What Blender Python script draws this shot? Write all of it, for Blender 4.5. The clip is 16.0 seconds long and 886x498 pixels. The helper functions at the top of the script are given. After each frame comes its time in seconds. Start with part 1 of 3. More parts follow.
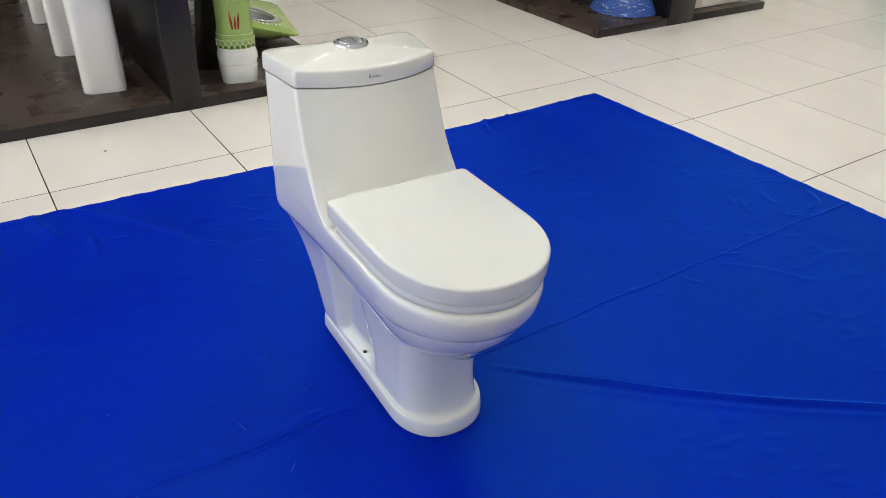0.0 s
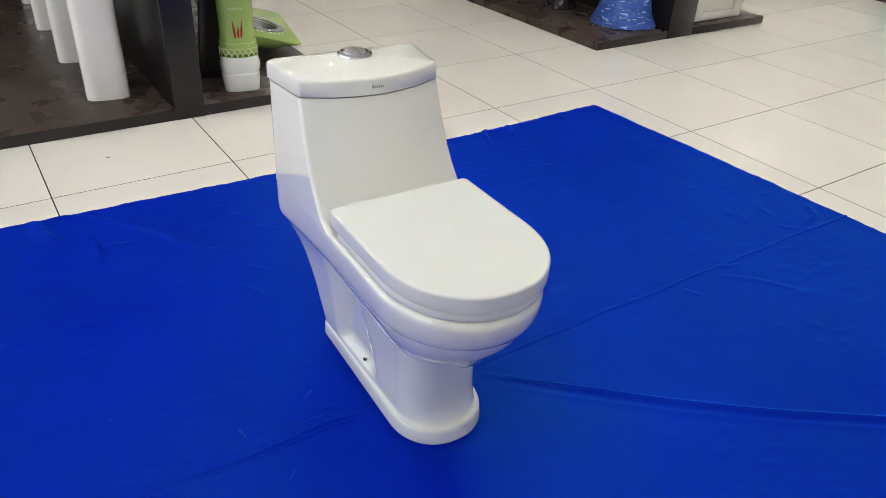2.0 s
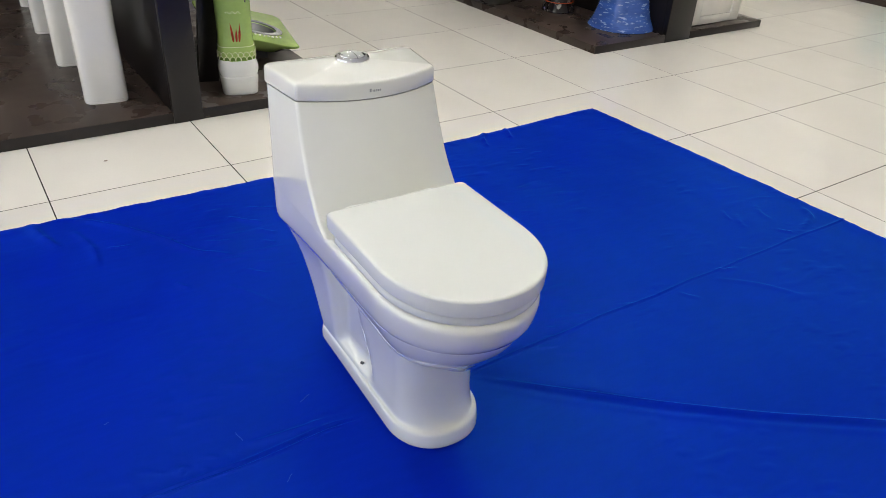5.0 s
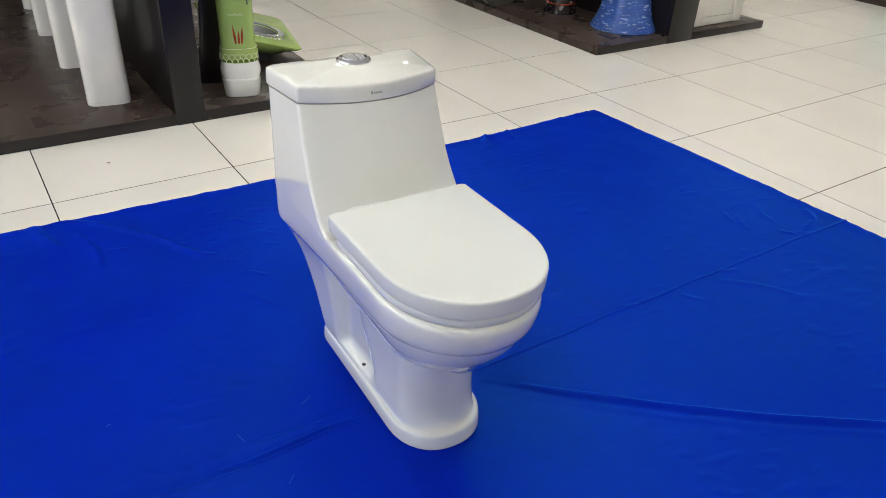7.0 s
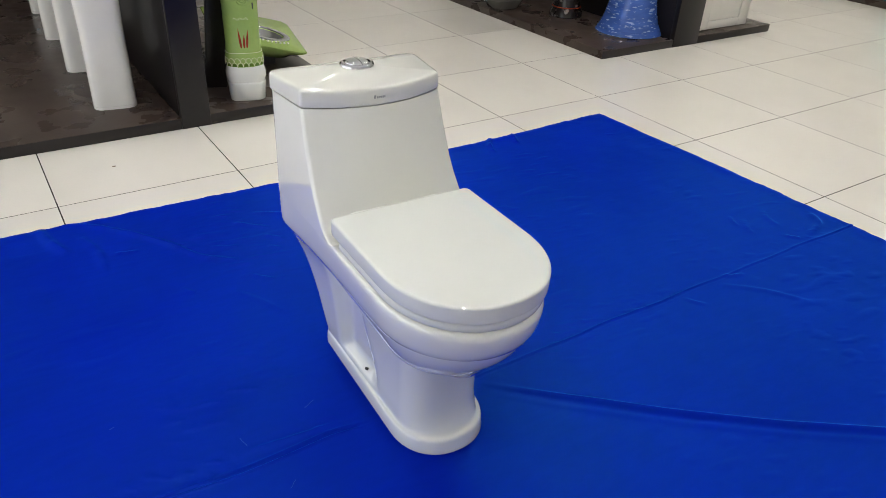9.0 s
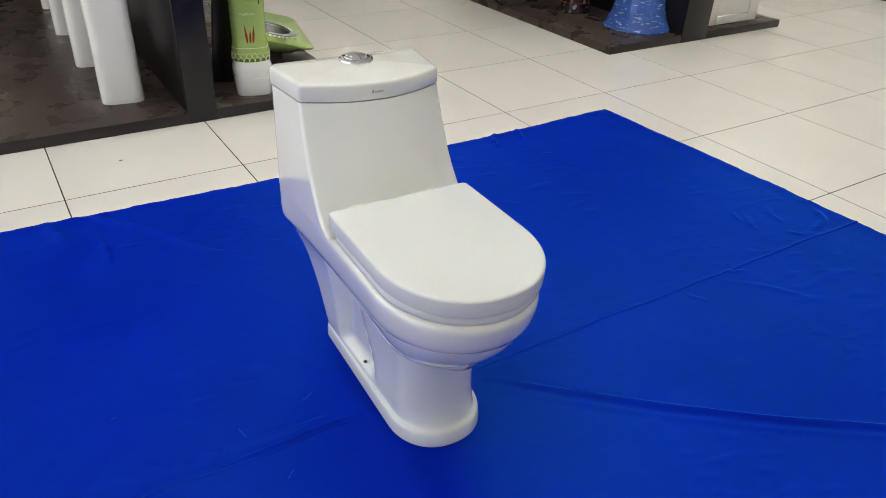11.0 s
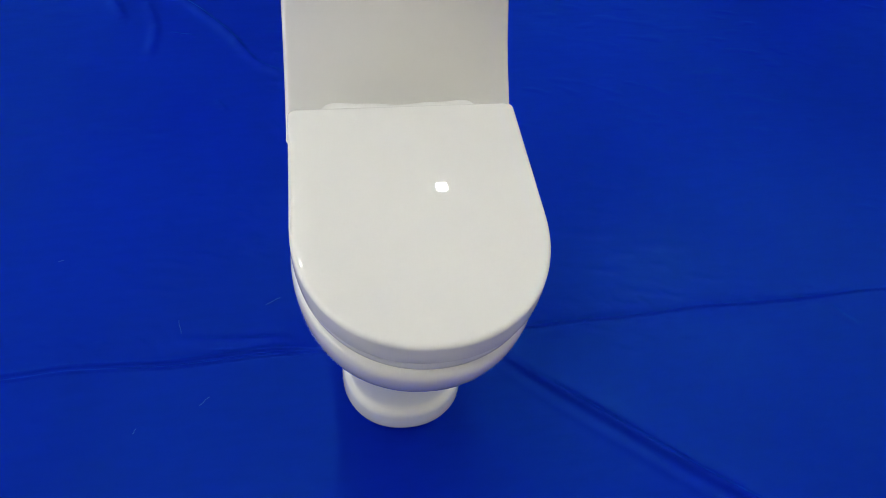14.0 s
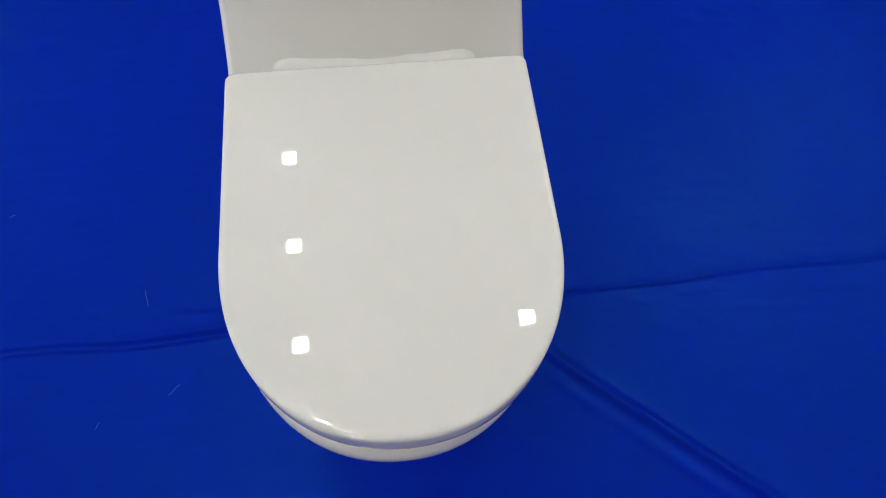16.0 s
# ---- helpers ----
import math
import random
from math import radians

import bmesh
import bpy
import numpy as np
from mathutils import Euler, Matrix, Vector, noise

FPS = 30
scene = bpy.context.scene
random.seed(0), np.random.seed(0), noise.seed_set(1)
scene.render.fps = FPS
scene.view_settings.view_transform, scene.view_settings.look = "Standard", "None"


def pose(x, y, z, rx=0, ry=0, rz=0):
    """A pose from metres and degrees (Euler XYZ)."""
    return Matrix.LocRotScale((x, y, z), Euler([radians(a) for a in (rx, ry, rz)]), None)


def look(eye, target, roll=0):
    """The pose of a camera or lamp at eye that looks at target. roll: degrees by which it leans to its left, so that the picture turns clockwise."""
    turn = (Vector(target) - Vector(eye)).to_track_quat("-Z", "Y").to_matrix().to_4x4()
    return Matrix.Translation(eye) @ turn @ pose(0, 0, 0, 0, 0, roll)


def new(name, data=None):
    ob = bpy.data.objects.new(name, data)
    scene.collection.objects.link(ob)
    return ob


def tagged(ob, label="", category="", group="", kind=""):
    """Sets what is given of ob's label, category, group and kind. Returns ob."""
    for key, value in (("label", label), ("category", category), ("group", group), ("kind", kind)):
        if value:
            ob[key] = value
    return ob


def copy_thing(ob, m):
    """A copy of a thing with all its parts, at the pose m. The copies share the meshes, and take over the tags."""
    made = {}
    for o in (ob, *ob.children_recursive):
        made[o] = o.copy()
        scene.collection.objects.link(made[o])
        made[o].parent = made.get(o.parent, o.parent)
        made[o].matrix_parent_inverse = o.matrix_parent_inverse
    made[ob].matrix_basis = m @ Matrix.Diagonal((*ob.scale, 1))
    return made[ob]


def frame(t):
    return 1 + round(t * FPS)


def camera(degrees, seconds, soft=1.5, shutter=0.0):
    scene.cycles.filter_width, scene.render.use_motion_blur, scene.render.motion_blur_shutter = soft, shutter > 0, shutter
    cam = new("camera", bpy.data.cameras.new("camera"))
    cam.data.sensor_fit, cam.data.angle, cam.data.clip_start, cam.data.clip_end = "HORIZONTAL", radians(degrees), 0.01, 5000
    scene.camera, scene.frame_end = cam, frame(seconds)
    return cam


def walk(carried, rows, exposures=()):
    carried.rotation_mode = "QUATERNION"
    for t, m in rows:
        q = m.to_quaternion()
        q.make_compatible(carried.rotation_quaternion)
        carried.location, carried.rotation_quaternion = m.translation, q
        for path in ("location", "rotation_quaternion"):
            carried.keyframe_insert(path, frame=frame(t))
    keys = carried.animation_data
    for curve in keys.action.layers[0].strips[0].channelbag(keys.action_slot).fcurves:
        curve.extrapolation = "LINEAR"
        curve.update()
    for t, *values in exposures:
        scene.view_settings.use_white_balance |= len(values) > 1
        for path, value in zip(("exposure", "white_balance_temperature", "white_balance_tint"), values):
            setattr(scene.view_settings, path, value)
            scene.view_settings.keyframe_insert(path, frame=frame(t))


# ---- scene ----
cam = camera(63.1, 16.0, soft=0.8)
PATH = [
    (0, (-2.527, -1.783, 1.146), (-1.554, -0.407, 0.069), 2.7),
    (0.5, (-2.53, -1.786, 1.146), (-1.544, -0.413, 0.078), 3.1),
    (1, (-2.534, -1.791, 1.149), (-1.544, -0.419, 0.083), 3.3),
    (1.5, (-2.535, -1.788, 1.151), (-1.542, -0.414, 0.091), 3.3),
    (2, (-2.538, -1.79, 1.152), (-1.554, -0.404, 0.097), 3.3),
    (2.5, (-2.54, -1.789, 1.15), (-1.551, -0.403, 0.101), 3.3),
    (3, (-2.541, -1.792, 1.152), (-1.549, -0.406, 0.105), 3.4),
    (3.5, (-2.543, -1.794, 1.154), (-1.549, -0.41, 0.108), 3.4),
    (4, (-2.54, -1.792, 1.153), (-1.548, -0.408, 0.105), 3.5),
    (6.5, (-2.534, -1.791, 1.153), (-1.551, -0.398, 0.108), 3.1),
    (7, (-2.534, -1.793, 1.155), (-1.55, -0.4, 0.11), 3.2),
    (7.5, (-2.535, -1.793, 1.155), (-1.552, -0.402, 0.106), 3.2),
    (8, (-2.534, -1.795, 1.157), (-1.552, -0.401, 0.112), 3.3),
    (8.5, (-2.531, -1.798, 1.155), (-1.555, -0.394, 0.117), 3.0),
    (9, (-2.527, -1.795, 1.157), (-1.555, -0.389, 0.119), 3.0),
    (11.5, (-2.492, -1.821, 1.161), (-1.575, -0.394, 0.102), 2.5),
    (12, (-2.451, -1.8, 1.167), (-1.593, -0.369, 0.065), 3.3),
    (12.1, (-2.436, -1.783, 1.164), (-1.583, -0.363, 0.042), 3.8),
    (12.5, (-2.357, -1.688, 1.166), (-1.55, -0.343, -0.075), 6.6),
    (13, (-2.256, -1.588, 1.155), (-1.538, -0.33, -0.224), 7.1),
    (13.5, (-2.072, -1.513, 1.145), (-1.592, -0.24, -0.321), 6.9),
    (14, (-1.984, -1.449, 1.136), (-1.648, -0.233, -0.416), 6.9),
    (14.5, (-1.945, -1.329, 1.114), (-1.636, -0.205, -0.511), 8.1),
    (15, (-1.924, -1.226, 1.078), (-1.648, -0.277, -0.647), 7.3),
    (15.5, (-1.88, -1.194, 1.068), (-1.695, -0.282, -0.702), 3.5),
    (16, (-1.868, -1.183, 1.065), (-1.7, -0.302, -0.723), 3.0),
]
EXPOSURES = [(0.0, 0.04, 6500.0, 10.0), (8.0, 0.05, 6500.0, 10.0), (8.5, 0.07, 6500.0, 10.0), (9.0, -0.04, 6500.0, 10.0), (12.0, -0.03, 6500.0, 10.0), (13.0, -0.04, 6500.0, 10.5), (13.5, -0.04, 6500.0, 11.0), (14.0, -0.17, 6500.0, 11.5), (14.5, -0.20, 6500.0, 12.0), (15.0, -0.18, 6500.0, 12.0), (15.5, -0.28, 6500.0, 12.5), (16.0, -0.29, 6500.0, 12.5)]
walk(cam, [(t, look(eye, target, roll)) for t, eye, target, roll in PATH], EXPOSURES)

# ---- world and lights ----
world = bpy.data.worlds.new("world")
scene.world = world
world.use_nodes = True
world.node_tree.nodes["Background"].inputs["Color"].default_value = (0.9, 0.95, 1.0, 1)
world.node_tree.nodes["Background"].inputs["Strength"].default_value = 0.02
LAMP_POWER = 215.0
DAYLIGHT = 47.0

# ---- materials ----


def material(name, colour, rough=0.5, metal=0.0, spec=0.5, coat=0.0, vary=0.0, vary_scale=6.0, fine=0.0, fine_scale=120.0,
             bump=0.0, bump_scale=200.0, rough_vary=0.0, placed=False, per_object=0.0, second=None, second_scale=3.0, second_detail=2.5, second_cut=(0.5, 0.7), stretch=(1, 1, 1)):
    """A principled surface with tone variation at two scales, optional stains of a second colour, and fine relief."""
    mat = bpy.data.materials.new(name)
    mat.use_nodes = True
    nodes, links = mat.node_tree.nodes, mat.node_tree.links
    bsdf = nodes["Principled BSDF"]
    bsdf.inputs["Roughness"].default_value = rough
    bsdf.inputs["Metallic"].default_value = metal
    bsdf.inputs["Specular IOR Level"].default_value = spec
    bsdf.inputs["Coat Weight"].default_value = coat
    bsdf.inputs["Coat Roughness"].default_value = 0.015
    coords = nodes.new("ShaderNodeTexCoord")
    mapping = nodes.new("ShaderNodeMapping")
    mapping.inputs["Scale"].default_value = stretch
    links.new(nodes.new("ShaderNodeNewGeometry").outputs["Position"] if placed else coords.outputs["Object"], mapping.inputs["Vector"])

    def tex(scale, detail=4.0):
        n = nodes.new("ShaderNodeTexNoise")
        n.inputs["Scale"].default_value = scale
        n.inputs["Detail"].default_value = detail
        links.new(mapping.outputs["Vector"], n.inputs["Vector"])
        return n.outputs["Fac"]

    def ranged(out, lo, hi, a=0.3, b=0.7):
        n = nodes.new("ShaderNodeMapRange")
        n.inputs["From Min"].default_value, n.inputs["From Max"].default_value = a, b
        n.inputs["To Min"].default_value, n.inputs["To Max"].default_value = lo, hi
        links.new(out, n.inputs["Value"])
        return n.outputs["Result"]

    def times(a, b):
        n = nodes.new("ShaderNodeMath")
        n.operation = "MULTIPLY"
        links.new(a, n.inputs[0])
        links.new(b, n.inputs[1])
        return n.outputs[0]

    rgb = nodes.new("ShaderNodeRGB")
    rgb.outputs[0].default_value = (*colour, 1)
    colour_out = rgb.outputs[0]
    if second:
        mix = nodes.new("ShaderNodeMix")
        mix.data_type = "RGBA"
        mix.inputs[7].default_value = (*second, 1)
        links.new(colour_out, mix.inputs[6])
        links.new(ranged(tex(second_scale, second_detail), 0.0, 1.0, *second_cut), mix.inputs[0])
        colour_out = mix.outputs[2]
    factors = []
    if vary:
        factors.append(ranged(tex(vary_scale), 1 - vary, 1 + vary))
    if fine:
        factors.append(ranged(tex(fine_scale), 1 - fine, 1 + fine))
    if per_object:
        info = nodes.new("ShaderNodeObjectInfo")
        factors.append(ranged(info.outputs["Random"], 1 - per_object, 1 + per_object, 0.0, 1.0))
    if factors:
        f = factors[0]
        for g in factors[1:]:
            f = times(f, g)
        scale = nodes.new("ShaderNodeVectorMath")
        scale.operation = "SCALE"
        links.new(colour_out, scale.inputs[0])
        links.new(f, scale.inputs["Scale"])
        colour_out = scale.outputs[0]
    links.new(colour_out, bsdf.inputs["Base Color"])
    if rough_vary:
        links.new(ranged(tex(vary_scale * 2.3), max(rough - rough_vary, 0.01), rough + rough_vary), bsdf.inputs["Roughness"])
    if bump:
        b = nodes.new("ShaderNodeBump")
        b.inputs["Strength"].default_value = bump
        b.inputs["Distance"].default_value = 0.002
        links.new(tex(bump_scale, 3.0), b.inputs["Height"])
        links.new(b.outputs["Normal"], bsdf.inputs["Normal"])
    return mat


def glow(name, colour, strength):
    mat = bpy.data.materials.new(name)
    mat.use_nodes = True
    nodes, links = mat.node_tree.nodes, mat.node_tree.links
    nodes.remove(nodes["Principled BSDF"])
    e = nodes.new("ShaderNodeEmission")
    e.inputs["Color"].default_value = (*colour, 1)
    e.inputs["Strength"].default_value = strength
    links.new(e.outputs[0], nodes["Material Output"].inputs["Surface"])
    return mat


CERAMIC = material("glazed_ceramic", (0.787, 0.788, 0.735), rough=0.022, spec=0.6, coat=1.0, vary=0.012, vary_scale=4, rough_vary=0.008, bump=0.010, bump_scale=14)
PLASTIC = material("white_plastic", (0.738, 0.750, 0.716), rough=0.014, spec=0.6, vary=0.01, vary_scale=5, rough_vary=0.005)
WATER = material("water", (0.55, 0.58, 0.57), rough=0.02, spec=0.5)
CHROME = material("chrome", (0.75, 0.75, 0.77), rough=0.08, metal=1.0, vary=0.05)
DARK_GAP = material("dark_gap", (0.05, 0.05, 0.05), rough=0.7)
INK = material("grey_print", (0.30, 0.31, 0.31), rough=0.4)


def cloth(name, colour, gloss_colour, rough):
    """Dyed satin cloth: a matte body under a dyed sheen that grows towards grazing views."""
    mat = bpy.data.materials.new(name)
    mat.use_nodes = True
    nodes, links = mat.node_tree.nodes, mat.node_tree.links
    nodes.remove(nodes["Principled BSDF"])
    coords = nodes.new("ShaderNodeTexCoord")

    def tex(scale, stretch, detail=4.0):
        m = nodes.new("ShaderNodeMapping")
        m.inputs["Scale"].default_value = stretch
        m.inputs["Rotation"].default_value = (0, 0, 0.06)
        n = nodes.new("ShaderNodeTexNoise")
        n.inputs["Scale"].default_value = scale
        n.inputs["Detail"].default_value = detail
        links.new(coords.outputs["Object"], m.inputs["Vector"])
        links.new(m.outputs["Vector"], n.inputs["Vector"])
        return n.outputs["Fac"]

    def ranged(out, lo, hi):
        n = nodes.new("ShaderNodeMapRange")
        n.inputs["From Min"].default_value, n.inputs["From Max"].default_value = 0.3, 0.7
        n.inputs["To Min"].default_value, n.inputs["To Max"].default_value = lo, hi
        links.new(out, n.inputs["Value"])
        return n.outputs["Result"]

    tone = nodes.new("ShaderNodeMath")
    tone.operation = "MULTIPLY"
    links.new(ranged(tex(2.0, (1, 1, 1)), 0.90, 1.10), tone.inputs[0])
    links.new(ranged(tex(45, (0.35, 1.3, 1)), 0.95, 1.05), tone.inputs[1])
    body_colour = nodes.new("ShaderNodeVectorMath")
    body_colour.operation = "SCALE"
    body_colour.inputs[0].default_value = colour
    links.new(tone.outputs[0], body_colour.inputs["Scale"])
    bump = nodes.new("ShaderNodeBump")
    bump.inputs["Strength"].default_value = 0.34
    bump.inputs["Distance"].default_value = 0.0025
    links.new(tex(26, (0.45, 1.2, 1), 5.0), bump.inputs["Height"])
    diffuse = nodes.new("ShaderNodeBsdfDiffuse")
    links.new(body_colour.outputs[0], diffuse.inputs["Color"])
    gloss = nodes.new("ShaderNodeBsdfGlossy")
    gloss.inputs["Color"].default_value = (*gloss_colour, 1)
    links.new(ranged(tex(5, (1, 1, 1)), rough - 0.06, rough + 0.06), gloss.inputs["Roughness"])
    fresnel = nodes.new("ShaderNodeFresnel")
    fresnel.inputs["IOR"].default_value = 1.55
    for n in (diffuse, gloss, fresnel):
        links.new(bump.outputs["Normal"], n.inputs["Normal"])
    mix = nodes.new("ShaderNodeMixShader")
    links.new(fresnel.outputs[0], mix.inputs[0])
    links.new(diffuse.outputs[0], mix.inputs[1])
    links.new(gloss.outputs[0], mix.inputs[2])
    links.new(mix.outputs[0], nodes["Material Output"].inputs["Surface"])
    return mat


SHEET = cloth("blue_cloth", (0.0008, 0.0054, 0.330), (0.045, 0.350, 1.0), 0.44)
LINT = material("lint", (0.022, 0.070, 0.42), rough=0.9)
TILE = material("polished_tile", (0.755, 0.715, 0.66), rough=0.19, spec=0.45, vary=0.025, vary_scale=2.5, fine=0.012, fine_scale=150, rough_vary=0.03, per_object=0.025, placed=True)
GROUT = material("dark_grout", (0.030, 0.024, 0.019), rough=0.9, vary=0.2, vary_scale=5, fine=0.2)
DIRT = material("dirt_speck", (0.22, 0.17, 0.13), rough=0.9)
BOARD = material("dark_laminate", (0.053, 0.0365, 0.0300), rough=0.31, spec=0.45, vary=0.25, vary_scale=3, fine=0.12, fine_scale=90, rough_vary=0.12,
                 second=(0.022, 0.0155, 0.0132), second_scale=4.0, second_detail=1.5, second_cut=(0.60, 0.95), bump=0.05)
# the same laminate, darkened in colour for the less lit deck fronts
BOARD_FRONT_SHADE = material("laminate_front_shade", (0.0135, 0.0100, 0.0095), rough=0.32, spec=0.45, vary=0.2, vary_scale=5, fine=0.12, fine_scale=90)
# shaded copy of the laminate: upright boards get their dimness by colour
BOARD_UPRIGHT_SHADE = material("laminate_upright_shade", (0.0075, 0.0055, 0.0060), rough=0.30, spec=0.4, vary=0.2, vary_scale=4, fine=0.12, fine_scale=90)
CHIP = material("chipped_edge", (0.10, 0.075, 0.05), rough=0.8, vary=0.3)
PEDESTAL_WHITE = material("white_stoneware", (0.74, 0.72, 0.68), rough=0.18, vary=0.03, vary_scale=8, rough_vary=0.05)
GREEN = material("lime_glaze", (0.33, 0.46, 0.13), rough=0.15, vary=0.06, vary_scale=8, fine=0.03, fine_scale=60, rough_vary=0.04)
GREEN_DARK = material("olive_glaze", (0.11, 0.19, 0.025), rough=0.2, vary=0.08)
CREAM_LINE = material("cream_line", (0.68, 0.68, 0.42), rough=0.3)
RED = material("red_glaze", (0.32, 0.045, 0.016), rough=0.25, vary=0.25, vary_scale=40)
BLUE = material("blue_marbled_glaze", (0.040, 0.100, 0.37), rough=0.16, vary=0.25, vary_scale=14, second=(0.33, 0.42, 0.66), second_scale=52, second_detail=6.0, second_cut=(0.585, 0.665), stretch=(0.45, 0.45, 1.7))
BLACK_GLAZE = material("black_marbled_glaze", (0.018, 0.014, 0.014), rough=0.08, second=(0.25, 0.23, 0.22), second_scale=22, second_cut=(0.6, 0.72))
GREY_GLAZE = material("dark_grey_glaze", (0.10, 0.095, 0.085), rough=0.25, vary=0.2)
TEAL = material("teal_glaze", (0.03, 0.35, 0.42), rough=0.2, vary=0.08)
STEEL = material("grey_steel", (0.45, 0.46, 0.46), rough=0.22, metal=0.7, vary=0.06)
WALL = material("white_wall_paint", (0.80, 0.78, 0.75), rough=0.7, vary=0.03, vary_scale=1.5, bump=0.05, bump_scale=160)
CEILING = material("white_ceiling_paint", (0.82, 0.82, 0.80), rough=0.8, vary=0.02)
GLASS = material("clear_glass", (0.9, 0.95, 0.93), rough=0.02)
GLASS.node_tree.nodes["Principled BSDF"].inputs["Transmission Weight"].default_value = 1.0
LIGHT = glow("lamp_face", (1.01, 1.0, 0.92), LAMP_POWER)

# ---- mesh helpers ----


def finish(bm, sharp=38):
    bmesh.ops.recalc_face_normals(bm, faces=bm.faces)
    for f in bm.faces:
        f.smooth = True
    for e in bm.edges:
        e.smooth = len(e.link_faces) == 2 and e.calc_face_angle(0) < radians(sharp)
    return bm


def part(name, bm, mat, parent=None, label="", sharp=38):
    """Links a bmesh as one mesh object, under a thing or part where one is given."""
    finish(bm, sharp)
    me = bpy.data.meshes.new(name)
    bm.to_mesh(me)
    bm.free()
    me.materials.append(mat)
    ob = new(name, me)
    if parent is not None:
        ob.parent = parent
    if label:
        ob["label"] = label
    return ob


def thing(name, m, label, category, group="", kind=""):
    ob = new(name)
    ob.empty_display_size = 0.1
    ob.matrix_basis = m
    return tagged(ob, label, category, group, kind)


def box(x0, x1, y0, y1, z0, z1, bevel=0.0, bm=None, segments=2):
    own = bmesh.new()
    bmesh.ops.create_cube(own, size=1)
    for v in own.verts:
        v.co = Vector(((x0 + x1) / 2 + v.co.x * (x1 - x0), (y0 + y1) / 2 + v.co.y * (y1 - y0), (z0 + z1) / 2 + v.co.z * (z1 - z0)))
    if bevel:
        bmesh.ops.bevel(own, geom=own.edges[:], offset=bevel, segments=segments, affect="EDGES", profile=0.5)
    if bm is None:
        return own
    me = bpy.data.meshes.new("joined")
    own.to_mesh(me)
    own.free()
    bm.from_mesh(me)
    bpy.data.meshes.remove(me)
    return bm


def loft(rings, bm=None, cap_first=True, cap_last=True, closed=False):
    """Skins closed rings with equal numbers of points."""
    bm = bm or bmesh.new()
    rows = [[bm.verts.new(p) for p in ring] for ring in rings]
    n = len(rows[0])
    pairs = list(zip(rows, rows[1:])) + ([(rows[-1], rows[0])] if closed else [])
    for a, b in pairs:
        for i in range(n):
            j = (i + 1) % n
            bm.faces.new((a[i], a[j], b[j], b[i]))
    if not closed:
        for flag, row in ((cap_first, rows[0]), (cap_last, rows[-1])):
            if flag:
                c = bm.verts.new(sum((v.co for v in row), Vector()) / n)
                for i in range(n):
                    bm.faces.new((row[i], row[(i + 1) % n], c))
    return bm


def lathe(profile, n=48, squash=(1, 1), power=2.0, bm=None):
    """Rings from (radius, z); power above 2 squares the plan."""
    rings = []
    for r, z in profile:
        ring = []
        for i in range(n):
            a = 2 * math.pi * i / n
            c, s = math.cos(a), math.sin(a)
            k = (abs(c) ** power + abs(s) ** power) ** (-1 / power)
            ring.append((r * k * c * squash[0], r * k * s * squash[1], z))
        rings.append(ring)
    return loft(rings, bm)


def tube(points, radius, n=6, bm=None):
    """A thin rod along a line of points."""
    bm = bm or bmesh.new()
    pts = [Vector(p) for p in points]
    rings = []
    for i, p in enumerate(pts):
        d = (pts[min(i + 1, len(pts) - 1)] - pts[max(i - 1, 0)]).normalized()
        u = d.orthogonal().normalized() if abs(d.z) > 0.9 else d.cross(Vector((0, 0, 1))).normalized()
        w = d.cross(u)
        rings.append([p + radius * (math.cos(2 * math.pi * k / n) * u + math.sin(2 * math.pi * k / n) * w) for k in range(n)])
    return loft(rings, bm)


def smooth(a, b, x):
    t = min(max((x - a) / (b - a), 0.0), 1.0)
    return t * t * (3 - 2 * t)


def curve_at(table, x):
    """Reads a table of (x, value) pairs with eased steps between."""
    if x <= table[0][0]:
        return table[0][1]
    for (a, u), (b, v) in zip(table, table[1:]):
        if x <= b:
            return u + (v - u) * (x - a) / (b - a)
    return table[-1][1]


# ---- the room ----
ROOM_X0, ROOM_X1, ROOM_Y0, ROOM_Y1, ROOM_Z = -4.35, 6.6, -4.8, 7.2, 2.62
TILE_SIZE, JOINT = 0.6, 0.0042

floor = part("floor", box(ROOM_X0 - 0.2, ROOM_X1 + 0.2, ROOM_Y0 - 0.2, ROOM_Y1 + 0.2, -0.12, -0.0007), GROUT)
tagged(floor, "polished cream floor tiles with thin dark joints", "floor", kind="structure")
ceiling = part("ceiling", box(ROOM_X0 - 0.2, ROOM_X1 + 0.2, ROOM_Y0 - 0.2, ROOM_Y1 + 0.2, ROOM_Z, ROOM_Z + 0.1), CEILING)
tagged(ceiling, "plain white showroom ceiling", "ceiling", kind="structure")
for name, b in (("wall_north", (ROOM_X0, ROOM_X1, ROOM_Y1, ROOM_Y1 + 0.15)), ("wall_south", (ROOM_X0, ROOM_X1, ROOM_Y0 - 0.15, ROOM_Y0)),
                ("wall_east", (ROOM_X1, ROOM_X1 + 0.15, ROOM_Y0, ROOM_Y1))):
    tagged(part(name, box(*b, -0.0025, ROOM_Z), WALL), "plain off-white painted showroom wall", "wall", kind="structure")
# the west wall opens to the daylight of the shop front
FRONT_Y0, FRONT_Y1, FRONT_Z0, FRONT_Z1 = -1.75, 2.45, 0.10, 2.20
bm = bmesh.new()
for b in ((ROOM_Y0, FRONT_Y0, -0.0025, ROOM_Z), (FRONT_Y1, ROOM_Y1, -0.0025, ROOM_Z), (FRONT_Y0, FRONT_Y1, -0.0025, FRONT_Z0), (FRONT_Y0, FRONT_Y1, FRONT_Z1, ROOM_Z)):
    box(ROOM_X0 - 0.15, ROOM_X0, *b, bm=bm)
